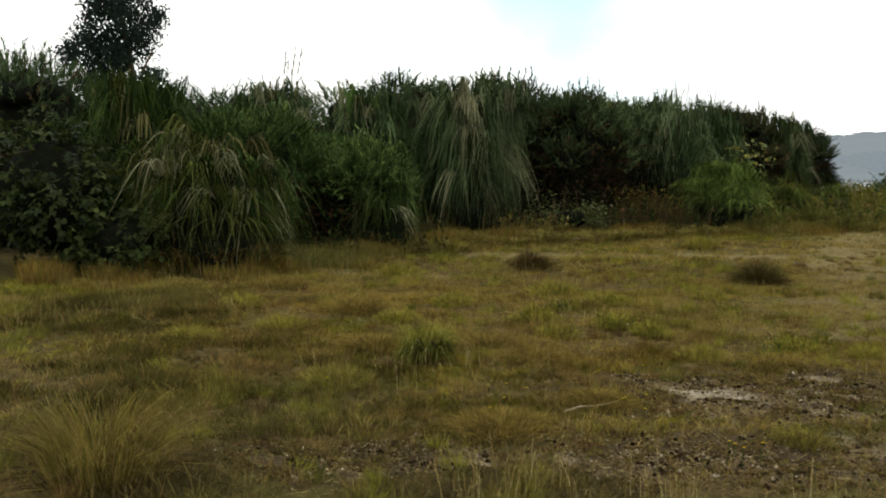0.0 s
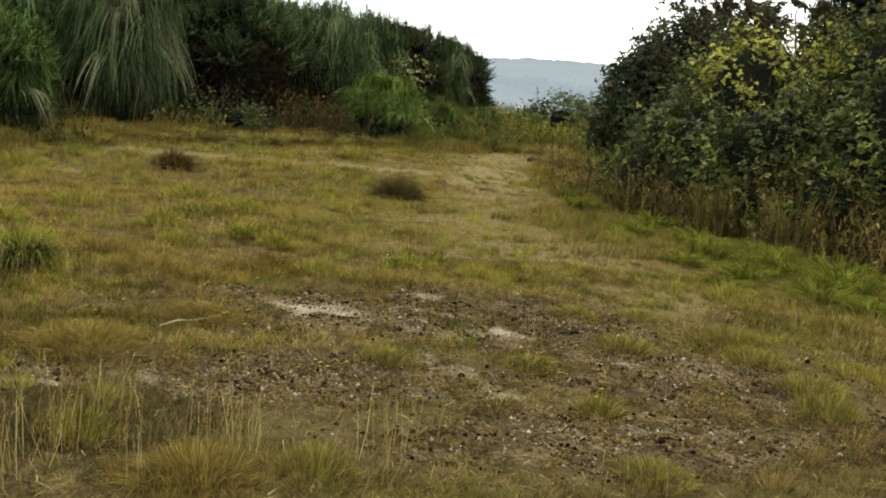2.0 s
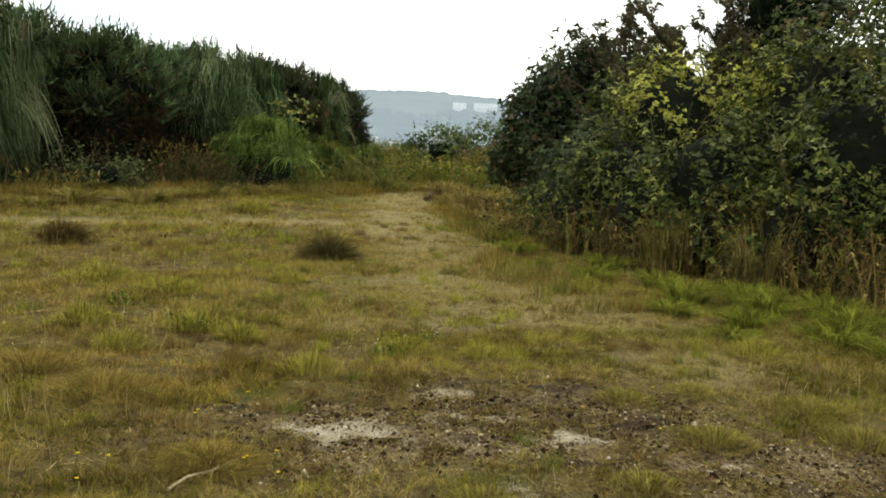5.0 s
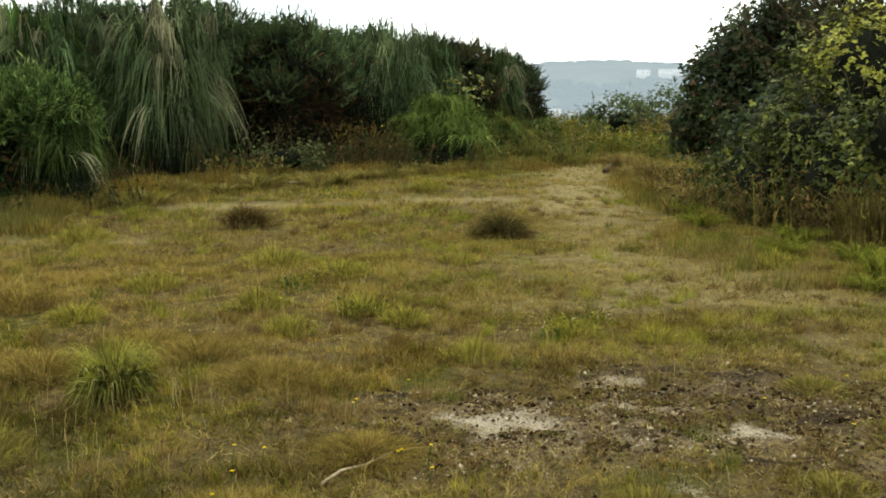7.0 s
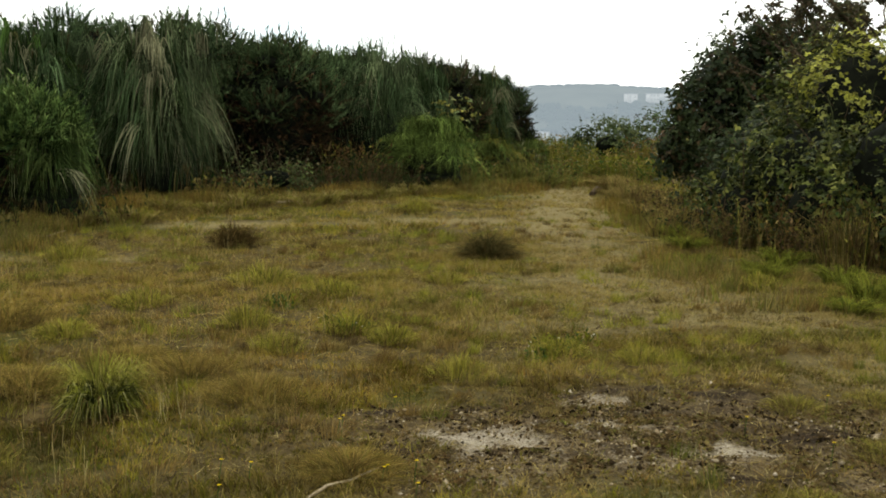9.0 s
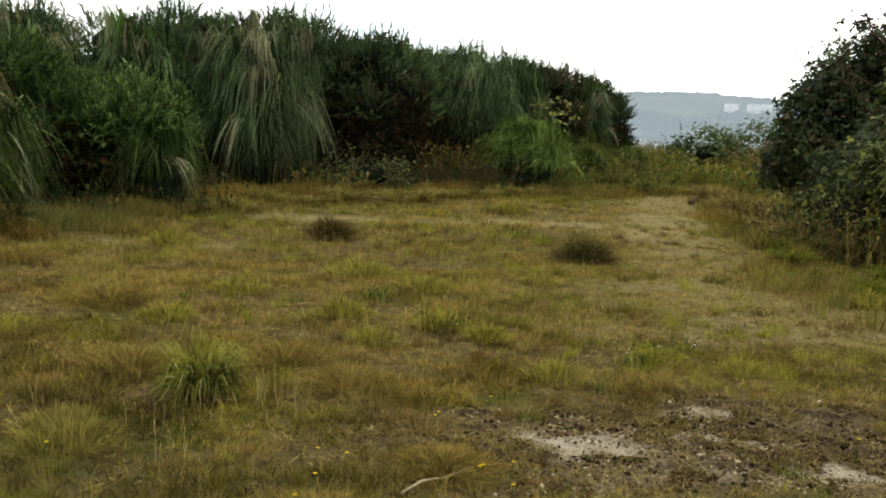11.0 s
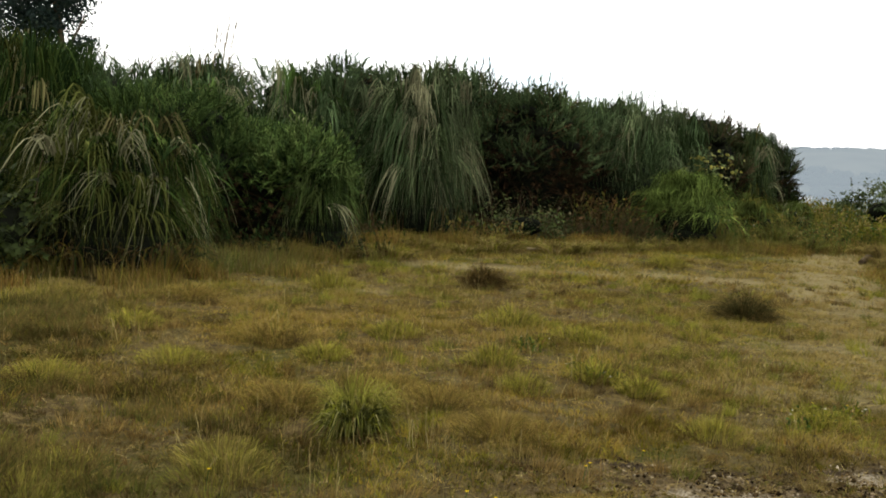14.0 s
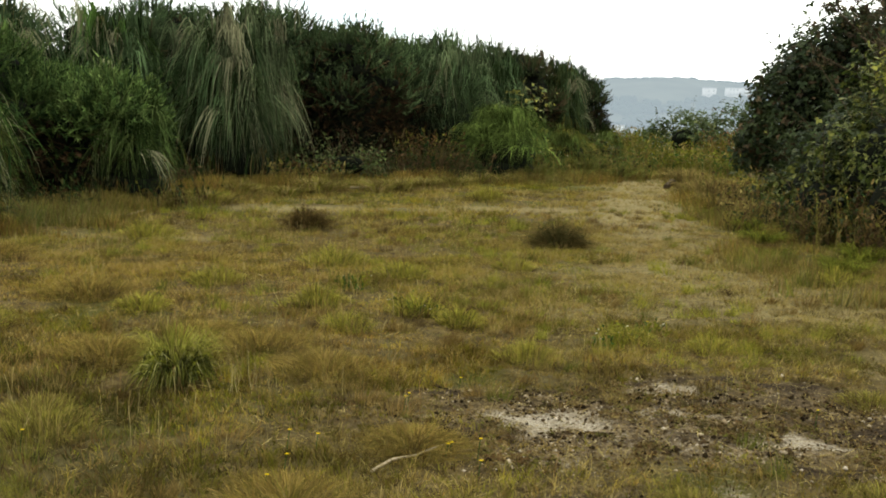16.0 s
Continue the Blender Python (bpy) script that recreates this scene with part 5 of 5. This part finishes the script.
def stick(name, pts, radius, label, category="stick"):
    pts = np.asarray(pts, float)
    t = thing(name, pts[0][0], pts[0][1], label, category)
    z = ground_height(pts[:, 0], pts[:, 1])
    local = np.stack([pts[:, 0] - pts[0][0], pts[:, 1] - pts[0][1], z + pts[:, 2] + radius * 0.7], -1)
    s = Soup()
    tube(s, local, np.linspace(radius, radius * 0.5, len(pts)), (1, 1, 1), 7)
    part("wood", s, MAT_BARK if name == "log" else MAT_STICK, t)


stick("fallen_stick", [(0.76, 5.94, 0.01), (0.86, 6.07, 0.02), (0.98, 6.14, 0.02), (1.12, 6.25, 0.03)], 0.0085, "bleached bent stick lying on the turf")
stick("fallen_stick", [(1.45, 20.35, 0.05), (1.75, 20.28, 0.07), (2.05, 20.15, 0.05)], 0.024, "pale stick lying in the grass")
stick("fallen_stick", [(-2.15, 15.0, 0.05), (-2.0, 15.3, 0.07), (-1.85, 15.45, 0.04), (-1.66, 15.9, 0.05)], 0.009, "pale crooked stick lying in the grass")
stick("fallen_stick", [(-3.5, 14.2, 0.03), (-3.3, 14.35, 0.05), (-3.15, 14.4, 0.04)], 0.01, "pale stick lying by the pampas foot")
stick("log", [(8.85, 23.2, 0.0), (9.1, 23.5, 0.09), (9.35, 23.6, 0.06), (9.6, 23.9, 0.1), (9.95, 24.1, 0.02)], 0.07, "dark weathered log lying beside the path", "log")


def flower(x, y, h):
    z = float(ground_height(np.array(x), np.array(y)))
    t = thing("hawkbit_flower", x, y, "small yellow hawkbit flower on a thin stem", "flower", "yellow flowers in the turf", z)
    s = Soup()
    tube(s, [(0, 0, -0.01), (0.005, 0, h * 0.6), (0.012, 0.004, h)], [0.0022, 0.002, 0.002], GREEN, 4)
    part("stem", s, MAT_GRASS, t)
    s = Soup()
    n = 14
    a = np.linspace(0, 6.28, n, endpoint=False)
    go = unit(np.stack([np.cos(a), np.sin(a), np.full(n, 0.35)], -1))
    leaves(s, np.tile([(0.012, 0.004, h)], (n, 1)), go, np.tile([(0, 0, 1.0)], (n, 1)), np.full(n, 0.0115), np.full(n, 0.006), np.tile([(0.75, 0.55, 0.02)], (n, 1)))
    part("petals", s, MAT_PETAL, t, "yellow petals")


for fx, fy in ((-0.79, 6.27), (0.39, 6.18), (1.14, 6.17), (1.02, 6.87), (1.26, 6.09), (1.38, 7.33), (0.52, 6.2), (1.24, 5.96), (0.38, 5.99), (0.3, 5.8), (1.57, 5.11), (1.63, 5.05),
               (1.61, 5.17), (1.74, 5.12), (3.76, 4.75), (1.0, 6.85), (1.12, 6.15), (3.33, 5.97), (3.17, 6.51), (3.75, 6.64), (1.49, 9.61), (1.37, 9.41), (3.04, 8.73), (2.83, 8.81), (3.1, 4.86), (3.0, 4.7)):
    flower(fx, fy, rng.uniform(0.06, 0.14))


for wx, wy, wh in ((1.42, 9.3, 0.14), (1.3, 9.55, 0.14), (2.82, 8.5, 0.15), (2.6, 8.3, 0.12), (0.9, 10.3, 0.14), (3.1, 8.75, 0.12)):
    weeds(wx, wy, wh, 0.14, 26, [FRESH, OLIVE, GREEN], [2, 2, 2], "small green weed with pale flowers in the turf", "small_weed", 0.018, "small weeds in the turf", 0.3, 0.15)


def stone(x, y, r, pale):
    z = float(ground_height(np.array(x), np.array(y)))
    s = Soup()
    th, ph = np.meshgrid(np.linspace(0, 6.283, 8)[:-1], np.linspace(-1.5, 1.5, 5))
    lump = rng.uniform(0.8, 1.2, th.shape)[..., None]
    v = np.stack([np.cos(th) * np.cos(ph), np.sin(th) * np.cos(ph) * rng.uniform(0.6, 1), np.sin(ph) * 0.65], -1) * lump * r
    i = np.arange(4)[:, None] * 7 + np.arange(7)[None, :]
    j = np.arange(4)[:, None] * 7 + (np.arange(7)[None, :] + 1) % 7
    s.add(v.reshape(-1, 3), np.stack([i, j, j + 7, i + 7], -1).reshape(-1, 4), pale)
    t = new("stone", s.mesh("stone", MAT_STONE, True))
    t.matrix_basis = pose(x, y, z + r * 0.25, 0, 0, rng.uniform(0, 360))
    tagged(t, "small pale stone lying on bare gravelly ground" if pale[0] > 0.3 else "small brown stone lying on bare gravelly ground", "stone", "stones on the bare ground")


for i in range(70):
    sx, sy = rng.uniform(0.3, 5.0), rng.uniform(4.2, 7.6)
    if is_bare(np.array([sx]), np.array([sy]))[0] > 0.5:
        stone(sx, sy, rng.uniform(0.006, 0.012), (0.42, 0.36, 0.27) if i % 3 else (0.2, 0.15, 0.1))

# ---- turf and gravel ----
def turf(name, n, x0, x1, y0, y1, h, width, k, label, each=9, rc=0.03):
    """Short dry turf in small clumps over the field, thin on bare ground and on the path."""
    c = n // each
    x, y = rng.uniform(x0, x1, c), rng.uniform(y0, y1, c)
    bare, sand, track = is_bare(x, y), is_sand(x, y), is_track(x, y)
    patch = wander(x, y, 0.5, 12)
    odds = (0.38 + 0.75 * step(0.25, 0.7, patch)) * (1 - 0.62 * bare) * (1 - 0.75 * is_humus(x, y)) * (1 - np.clip(sand * 2, 0, 1)) * (1 - 0.35 * track)
    go = rng.uniform(0, 1, c) < odds
    x, y, bare, track, patch = x[go], y[go], bare[go], track[go], patch[go]
    c = len(x)
    lush, hue = is_lush(x, y), wander(x, y, 0.9, 14)
    pal = mixed(c, [TAN, STRAW, RUST, OLIVE, (0.12, 0.09, 0.03)], [4, 1.6, 0.8, 3.4, 2.6])
    green = rng.uniform(0, 1, c) < np.clip(0.12 + 0.75 * lush + 1.3 * (hue - 0.5), 0, 1)
    tint = np.where(green[:, None], mixed(c, [FRESH, OLIVE, (0.1, 0.115, 0.022)], [2, 4, 2]), pal)
    worn_in = rng.uniform(0, 1, c) < track * 0.75
    tint = np.where(worn_in[:, None], mixed(c, [STRAW, TAN, (0.34, 0.265, 0.1)], [2, 2, 3]), tint)
    warm = step(0.45, 0.7, wander(x, y, 1.7, 17))[:, None]
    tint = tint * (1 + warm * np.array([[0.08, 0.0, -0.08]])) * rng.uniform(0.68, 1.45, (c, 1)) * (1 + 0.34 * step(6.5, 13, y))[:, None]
    rank = step(0.3, 0.8, blobs(x, y, [(-1.6, 6.3, 1.9, 2.6), (-0.5, 4.4, 1.7, 1.1), (-3.5, 9.5, 1.5, 2.0)]) + 0.5 * (wander(x, y, 0.6, 27) - 0.5))
    dull = rng.uniform(0, 1, c) < rank * 0.92
    tint = np.where(dull[:, None], mixed(c, [(0.105, 0.096, 0.03), (0.155, 0.12, 0.046), (0.08, 0.092, 0.025), (0.115, 0.075, 0.032)], [3, 3, 2, 1.5]), tint)
    tint = tint * (0.55 + 0.9 * step(0.25, 0.75, wander(x, y, 0.38, 33)))[:, None]
    tint = np.minimum(tint, np.array([[0.37, 0.285, 0.125]]))
    russet = step(0.3, 0.8, blobs(x, y, [(-0.5, 9.5, 3.2, 4.5)]))[:, None]
    tint = tint * np.array([[1.07, 1.08, 0.93]]) * (1 + russet * np.array([[0.09, 0.01, -0.08]]))
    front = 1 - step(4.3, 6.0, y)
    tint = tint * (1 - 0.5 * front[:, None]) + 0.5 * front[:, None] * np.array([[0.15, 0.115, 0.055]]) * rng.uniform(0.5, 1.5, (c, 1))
    tall = h * (1 - 0.35 * front) * (1 + 0.5 * rank) * rng.uniform(0.4, 1.3, c) * (0.2 + 1.5 * patch ** 1.5) * (0.7 + 0.6 * wander(x, y, 0.9, 19)) * (1 - 0.55 * bare) * (1 - 0.45 * track)
    rr = rc * rng.uniform(0.5, 1.6, c)
    pick = np.repeat(np.arange(c), each)
    m = len(pick)
    a, q = rng.uniform(0, 6.28, m), rng.uniform(0, 1, m) ** 0.5
    out = np.stack([np.cos(a), np.sin(a), 0 * a], -1)
    gx, gy = x[pick] + out[:, 0] * rr[pick] * q, y[pick] + out[:, 1] * rr[pick] * q
    root = np.stack([gx, gy, ground_height(gx, gy) - 0.006], -1)
    hh = tall[pick] * rng.uniform(0.5, 1.15, m)
    lean_ = (rng.uniform(0.1, 0.6, m) + 0.8 * q)[:, None]
    up = np.array([0, 0, 1.0])
    tip = root + out * hh[:, None] * lean_ + up * hh[:, None]
    b = a + rng.normal(1.57, 0.7, m)
    side = np.stack([np.cos(b), np.sin(b), 0 * b], -1)
    s = Soup()
    w = width * rng.uniform(0.6, 1.4, m)
    if k == 1:
        triangles(s, root - side * w[:, None] / 2, root + side * w[:, None] / 2, tip, tint[pick])
    else:
        mid = root + out * hh[:, None] * lean_ * 0.3 + up * hh[:, None] * 0.65
        ribbons(s, np.stack([root, mid, tip], 1), np.stack([w, w * 0.8, w * 0.1], -1), side, tint[pick])
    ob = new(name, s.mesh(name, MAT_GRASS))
    tagged(ob, label, "grass", kind="stuff")


BANK_FOOT = [(-6.0, 12.0), (-3.3, 13.6), (-2.3, 16.6), (-0.8, 19.6), (1.8, 22.0), (4.5, 23.6), (7.5, 25.0), (9.4, 26.6), (10.6, 28.8)]


def belt(name, line, wide, n, h, label, palette, weights, salt):
    """Long dry grass in an uneven belt along a line, thinning out to both sides."""
    line = np.asarray(line, float)
    seg = np.linalg.norm(line[1:] - line[:-1], axis=1)
    pick = rng.choice(len(seg), n, p=seg / seg.sum())
    f = rng.uniform(0, 1, n)[:, None]
    d = unit(line[pick + 1] - line[pick])
    off = rng.normal(0, 1, n) * wide
    at = line[pick] * (1 - f) + line[pick + 1] * f + np.stack([d[:, 1], -d[:, 0]], -1) * off[:, None]
    x, y = at[:, 0], at[:, 1]
    clump = wander(x, y, 0.45, salt)
    go = rng.uniform(0, 1, n) < step(0.42, 0.68, clump) * (1 - 0.85 * is_track(x, y))
    x, y, off, clump = x[go], y[go], off[go], clump[go]
    m = len(x)
    hue = wander(x, y, 1.3, salt + 1)
    tint = mixed(m, palette, weights) * (0.3 + 1.0 * clump[:, None]) * rng.uniform(0.75, 1.25, (m, 1))
    tint = tint * (1 + (hue[:, None] - 0.5) * np.array([[0.5, -0.1, -0.5]]))
    tall = h * np.exp(-(off / (1.6 * wide)) ** 2) * (0.3 + 1.3 * clump) * rng.uniform(0.5, 1.15, m)
    root = np.stack([x, y, ground_height(x, y) - 0.01], -1)
    a = rng.uniform(0, 6.28, m)
    out = np.stack([np.cos(a), np.sin(a), 0 * a], -1)
    tip = root + out * (tall * rng.uniform(0.1, 0.7, m))[:, None] + np.array([0, 0, 1.0]) * tall[:, None]
    b = a + rng.normal(1.57, 0.7, m)
    side = np.stack([np.cos(b), np.sin(b), 0 * b], -1) * rng.uniform(0.004, 0.009, (m, 1))
    s = Soup()
    triangles(s, root - side, root + side, tip, tint)
    tagged(new(name, s.mesh(name, MAT_GRASS)), label, "grass", kind="stuff")


GOLD = [(0.34, 0.235, 0.06), TAN, (0.25, 0.225, 0.04), RUST, (0.19, 0.2, 0.035)]
belt("foot_grass", BANK_FOOT, 0.85, 140000, 0.27, "long golden and rusty dry grass along the bank foot", GOLD, [3, 3, 2.5, 2.8, 1.5], 81)
belt("verge_grass", [(5.3, 9.6), (5.7, 11.2), (6.3, 13.4), (7.0, 15.6), (7.8, 18.2), (8.7, 20.8), (9.9, 24.0), (11.2, 27.5)], 0.45, 50000, 0.24, "soft tan and olive grass along the path", GOLD, [2.5, 3, 3, 1, 2], 85)


def litter(n, x0, x1, y0, y1, scale):
    """Dead straws and leaf bits lying flat."""
    x, y = rng.uniform(x0, x1, n), rng.uniform(y0, y1, n)
    a = rng.uniform(0, 6.28, n)
    ln = rng.uniform(0.02, 0.1, n) * scale ** 0.5
    d = np.stack([np.cos(a) * ln, np.sin(a) * ln], -1)
    z0, z1 = ground_height(x, y) + rng.uniform(0.002, 0.02, n), ground_height(x + d[:, 0], y + d[:, 1]) + rng.uniform(0.002, 0.02, n)
    p = np.stack([np.stack([x, y, z0], -1), np.stack([x + d[:, 0], y + d[:, 1], z1], -1)], 1)
    s = Soup()
    w = rng.uniform(0.002, 0.006, n) * scale
    ribbons(s, p, np.stack([w, w * 0.5], -1), np.stack([-np.sin(a), np.cos(a), 0 * a], -1), mixed(n, [STRAW, TAN, RUST, (0.06, 0.04, 0.018)], [1, 2, 2, 3]))
    ob = new("leaf_litter", s.mesh("leaf_litter", MAT_DRY))
    tagged(ob, "dead straws and brown leaf bits on the turf", "litter", kind="stuff")


def moss():
    """Low cushions of moss and withered creeping herbs on the bare ground."""
    n = 48000
    x, y = rng.uniform(-1.5, 6.4, n), rng.uniform(3.8, 8.2, n)
    cushion = wander(x, y, 0.13, 66)
    go = (is_bare(x, y) > 0.25) & (is_sand(x, y) < 0.3) & (cushion > 0.5) & (is_humus(x, y) < 0.45)
    x, y, cushion = x[go], y[go], cushion[go]
    n, each = len(x), 8
    hue = mixed(n, [(0.18, 0.13, 0.05), (0.22, 0.16, 0.068), (0.14, 0.12, 0.036), (0.13, 0.078, 0.03), (0.17, 0.165, 0.036)], [4, 3, 2.5, 3, 1.2]) * (0.3 + 1.4 * wander(x, y, 0.14, 67))[:, None]
    pick = np.repeat(np.arange(n), each)
    m = len(pick)
    gx, gy = x[pick] + rng.normal(0, 0.014, m), y[pick] + rng.normal(0, 0.014, m)
    at = np.stack([gx, gy, ground_height(gx, gy) + 0.05 * (cushion[pick] - 0.48) + rng.uniform(-0.004, 0.008, m)], -1)
    s = Soup()
    leaves(s, at, unit(rng.normal(0, 1, (m, 3)) * (1, 1, 0.5) + (0, 0, 0.25)), unit(rng.normal(0, 0.5, (m, 3)) + (0, 0, 1)), rng.uniform(0.01, 0.026, m), rng.uniform(0.005, 0.011, m), hue[pick])
    ob = new("moss", s.mesh("moss", MAT_DRY))
    tagged(ob, "brown-green moss cushions and creeping herbs on bare ground", "moss", kind="stuff")


def wisps(n, x0, x1, y0, y1):
    """Thin pale stems gone to seed that stand up out of the turf in loose drifts."""
    x, y = rng.uniform(x0, x1, n), rng.uniform(y0, y1, n)
    go = rng.uniform(0, 1, n) < step(0.45, 0.7, wander(x, y, 0.8, 95)) * (1 - 0.9 * is_bare(x, y)) * (1 - is_track(x, y))
    x, y = x[go], y[go]
    n = len(x)
    h = rng.uniform(0.08, 0.2, n)
    root = np.stack([x, y, ground_height(x, y)], -1)
    lean_ = rng.normal(0, 0.22, (n, 2)) * h[:, None]
    tip = root + np.concatenate([lean_, h[:, None]], 1)
    mid = (root + tip) / 2 - np.concatenate([lean_ * 0.2, np.zeros((n, 1))], 1)
    b = rng.uniform(0, 6.28, n)
    w = rng.uniform(0.7, 1.3, n) * np.where(y < 8, 0.0022, 0.0036)
    s = Soup()
    ribbons(s, np.stack([root, mid, tip], 1), np.outer(w, [1.0, 0.8, 1.6]), np.stack([np.cos(b), np.sin(b), 0 * b], -1), mixed(n, [STRAW, TAN, (0.26, 0.16, 0.06), OLIVE], [2, 3, 2, 1.5]))
    tagged(new("seeding_grass", s.mesh("seeding_grass", MAT_DRY)), "thin tan and rusty grass stems gone to seed", "grass", kind="stuff")


def tuftlets(n, x0, x1, y0, y1, each, w):
    """Small uneven tufts all over the turf, yellow-green, tan, rusty or dark, each leaning its own way."""
    x, y = rng.uniform(x0, x1, n), rng.uniform(y0, y1, n)
    go = rng.uniform(0, 1, n) < step(0.35, 0.65, wander(x, y, 1.0, 97)) * (1 - 0.75 * is_bare(x, y)) * (1 - 0.7 * is_track(x, y))
    x, y = x[go], y[go]
    n = len(x)
    r, h = rng.uniform(0.04, 0.13, n), rng.uniform(0.05, 0.14, n)
    green = wander(x, y, 1.4, 98) + rng.normal(0, 0.12, n) > 0.5
    hue = np.where(green[:, None], mixed(n, [(0.33, 0.32, 0.045), (0.25, 0.25, 0.04), (0.15, 0.16, 0.03)], [3, 3, 2]), mixed(n, [(0.32, 0.22, 0.07), RUST, (0.12, 0.085, 0.032), TAN], [3, 2, 2.5, 2]))
    pick = np.repeat(np.arange(n), each)
    m = len(pick)
    a, q = rng.uniform(0, 6.28, m), rng.uniform(0, 1, m) ** 0.5
    out = np.stack([np.cos(a), np.sin(a), 0 * a], -1)
    gx, gy = x[pick] + out[:, 0] * q * r[pick], y[pick] + out[:, 1] * q * r[pick] * 0.8
    root = np.stack([gx, gy, ground_height(gx, gy) - 0.005], -1)
    hh = h[pick] * (1.15 - 0.75 * q ** 2) * rng.uniform(0.6, 1.2, m)
    tip = root + out * (hh * (0.15 + 0.5 * q))[:, None] + np.array([0, 0, 1.0]) * hh[:, None]
    tip[:, :2] += (rng.normal(0, 0.25, (n, 2)) * h[:, None])[pick]
    b = a + rng.normal(1.57, 0.7, m)
    side = np.stack([np.cos(b), np.sin(b), 0 * b], -1) * (w * rng.uniform(0.6, 1.4, m))[:, None]
    s = Soup()
    triangles(s, root - side, root + side, tip, hue[pick] * rng.uniform(0.6, 1.3, (m, 1)))
    tagged(new("turf_tufts", s.mesh("turf_tufts", MAT_GRASS)), "small yellow-green and rusty tufts in the dry turf", "grass", kind="stuff")


moss()
tuftlets(900, -4.0, 6.4, 3.6, 9.0, 110, 0.0018)
tuftlets(1500, -5.0, 7.0, 9.0, 18.0, 70, 0.0032)
wisps(15000, -5.0, 6.0, 3.6, 15.0)
litter(30000, -3.0, 6.6, 3.4, 8.6, 1.0)
litter(25000, -4.5, 8.0, 8.6, 16.0, 2.2)
turf("hind_turf", 70000, -9.0, 10.0, -9.0, 3.4, 0.07, 0.012, 1, "short dry turf of the open field", 9, 0.05)
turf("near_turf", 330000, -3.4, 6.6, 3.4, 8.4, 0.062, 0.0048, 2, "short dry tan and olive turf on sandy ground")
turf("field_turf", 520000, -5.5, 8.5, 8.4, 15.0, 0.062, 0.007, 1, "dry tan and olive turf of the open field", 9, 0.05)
turf("far_turf", 280000, -7.0, 13.0, 15.0, 33.0, 0.1, 0.015, 1, "long golden grass towards the bank", 9, 0.08)
turf("side_turf", 90000, -9.0, -3.4, 3.4, 12.0, 0.09, 0.01, 1, "dry turf at the side of the field", 9, 0.05)
turf("edge_turf", 90000, 6.6, 10.0, 3.4, 9.5, 0.1, 0.01, 1, "dry and green turf beside the thicket", 9, 0.05)


def gravel():
    n = 80000
    x, y = rng.uniform(-2.5, 6.5, n), rng.uniform(3.5, 8.2, n)
    go = rng.uniform(0, 1, n) < np.clip(is_bare(x, y) * (0.15 + 0.75 * step(0.4, 0.6, wander(x, y, 0.4, 93))) + is_sand(x, y) * 0.15, 0.0, 1)
    x, y = x[go], y[go]
    n = len(x)
    r = rng.uniform(0.0035, 0.011, n) * np.where(rng.uniform(0, 1, n) < 0.06, 2.0, 1)
    corners = np.array([(1, 0, 0), (0, 1, 0), (-1, 0, 0), (0, -1, 0), (0, 0, 0.8), (0, 0, -0.5)], float)
    jig = corners[None] * rng.uniform(0.6, 1.3, (n, 6, 1)) * r[:, None, None]
    v = np.stack([x, y, ground_height(x, y) + r * 0.3], -1)[:, None, :] + jig
    f = np.array([(0, 1, 4), (1, 2, 4), (2, 3, 4), (3, 0, 4), (1, 0, 5), (2, 1, 5), (3, 2, 5), (0, 3, 5)])
    faces = (np.arange(n)[:, None, None] * 6 + f[None]).reshape(-1, 3)
    tint = mixed(n, [(0.38, 0.31, 0.2), (0.22, 0.165, 0.095), (0.07, 0.046, 0.022), (0.5, 0.43, 0.32)], [2.2, 3.5, 4.5, 1.2])
    s = Soup()
    s.add(v.reshape(-1, 3), faces, np.repeat(tint, 6, 0))
    ob = new("gravel", s.mesh("gravel", MAT_STONE))
    tagged(ob, "pale and dark gravel scattered over bare ground", "gravel", kind="stuff")


gravel()


def clods():
    """Dark crumbs and small clods of earth thrown up between the moss cushions."""
    n = 24000
    x, y = rng.uniform(-2.2, 6.5, n), rng.uniform(3.6, 8.2, n)
    go = rng.uniform(0, 1, n) < is_bare(x, y) * (0.12 + 0.88 * step(0.46, 0.58, wander(x, y, 0.2, 91))) * (1 - np.clip(is_sand(x, y) * 1.6, 0, 1))
    x, y = x[go], y[go]
    n = len(x)
    r = rng.uniform(0.006, 0.017, n) * np.where(rng.uniform(0, 1, n) < 0.08, 1.6, 1)
    corners = np.array([(1, 0, 0), (0, 1, 0), (-1, 0, 0), (0, -1, 0), (0, 0, 0.75), (0, 0, -0.5)], float)
    v = np.stack([x, y, ground_height(x, y) + r * 0.35], -1)[:, None, :] + corners[None] * rng.uniform(0.5, 1.4, (n, 6, 1)) * r[:, None, None]
    f = np.array([(0, 1, 4), (1, 2, 4), (2, 3, 4), (3, 0, 4), (1, 0, 5), (2, 1, 5), (3, 2, 5), (0, 3, 5)])
    s = Soup()
    s.add(v.reshape(-1, 3), (np.arange(n)[:, None, None] * 6 + f[None]).reshape(-1, 3), np.repeat(mixed(n, [(0.022, 0.015, 0.008), (0.05, 0.035, 0.018), (0.1, 0.072, 0.038)], [4, 3, 2]), 6, 0))
    tagged(new("earth_clods", s.mesh("earth_clods", MAT_STONE)), "dark crumbly clods of earth on bare ground", "earth", kind="stuff")


clods()
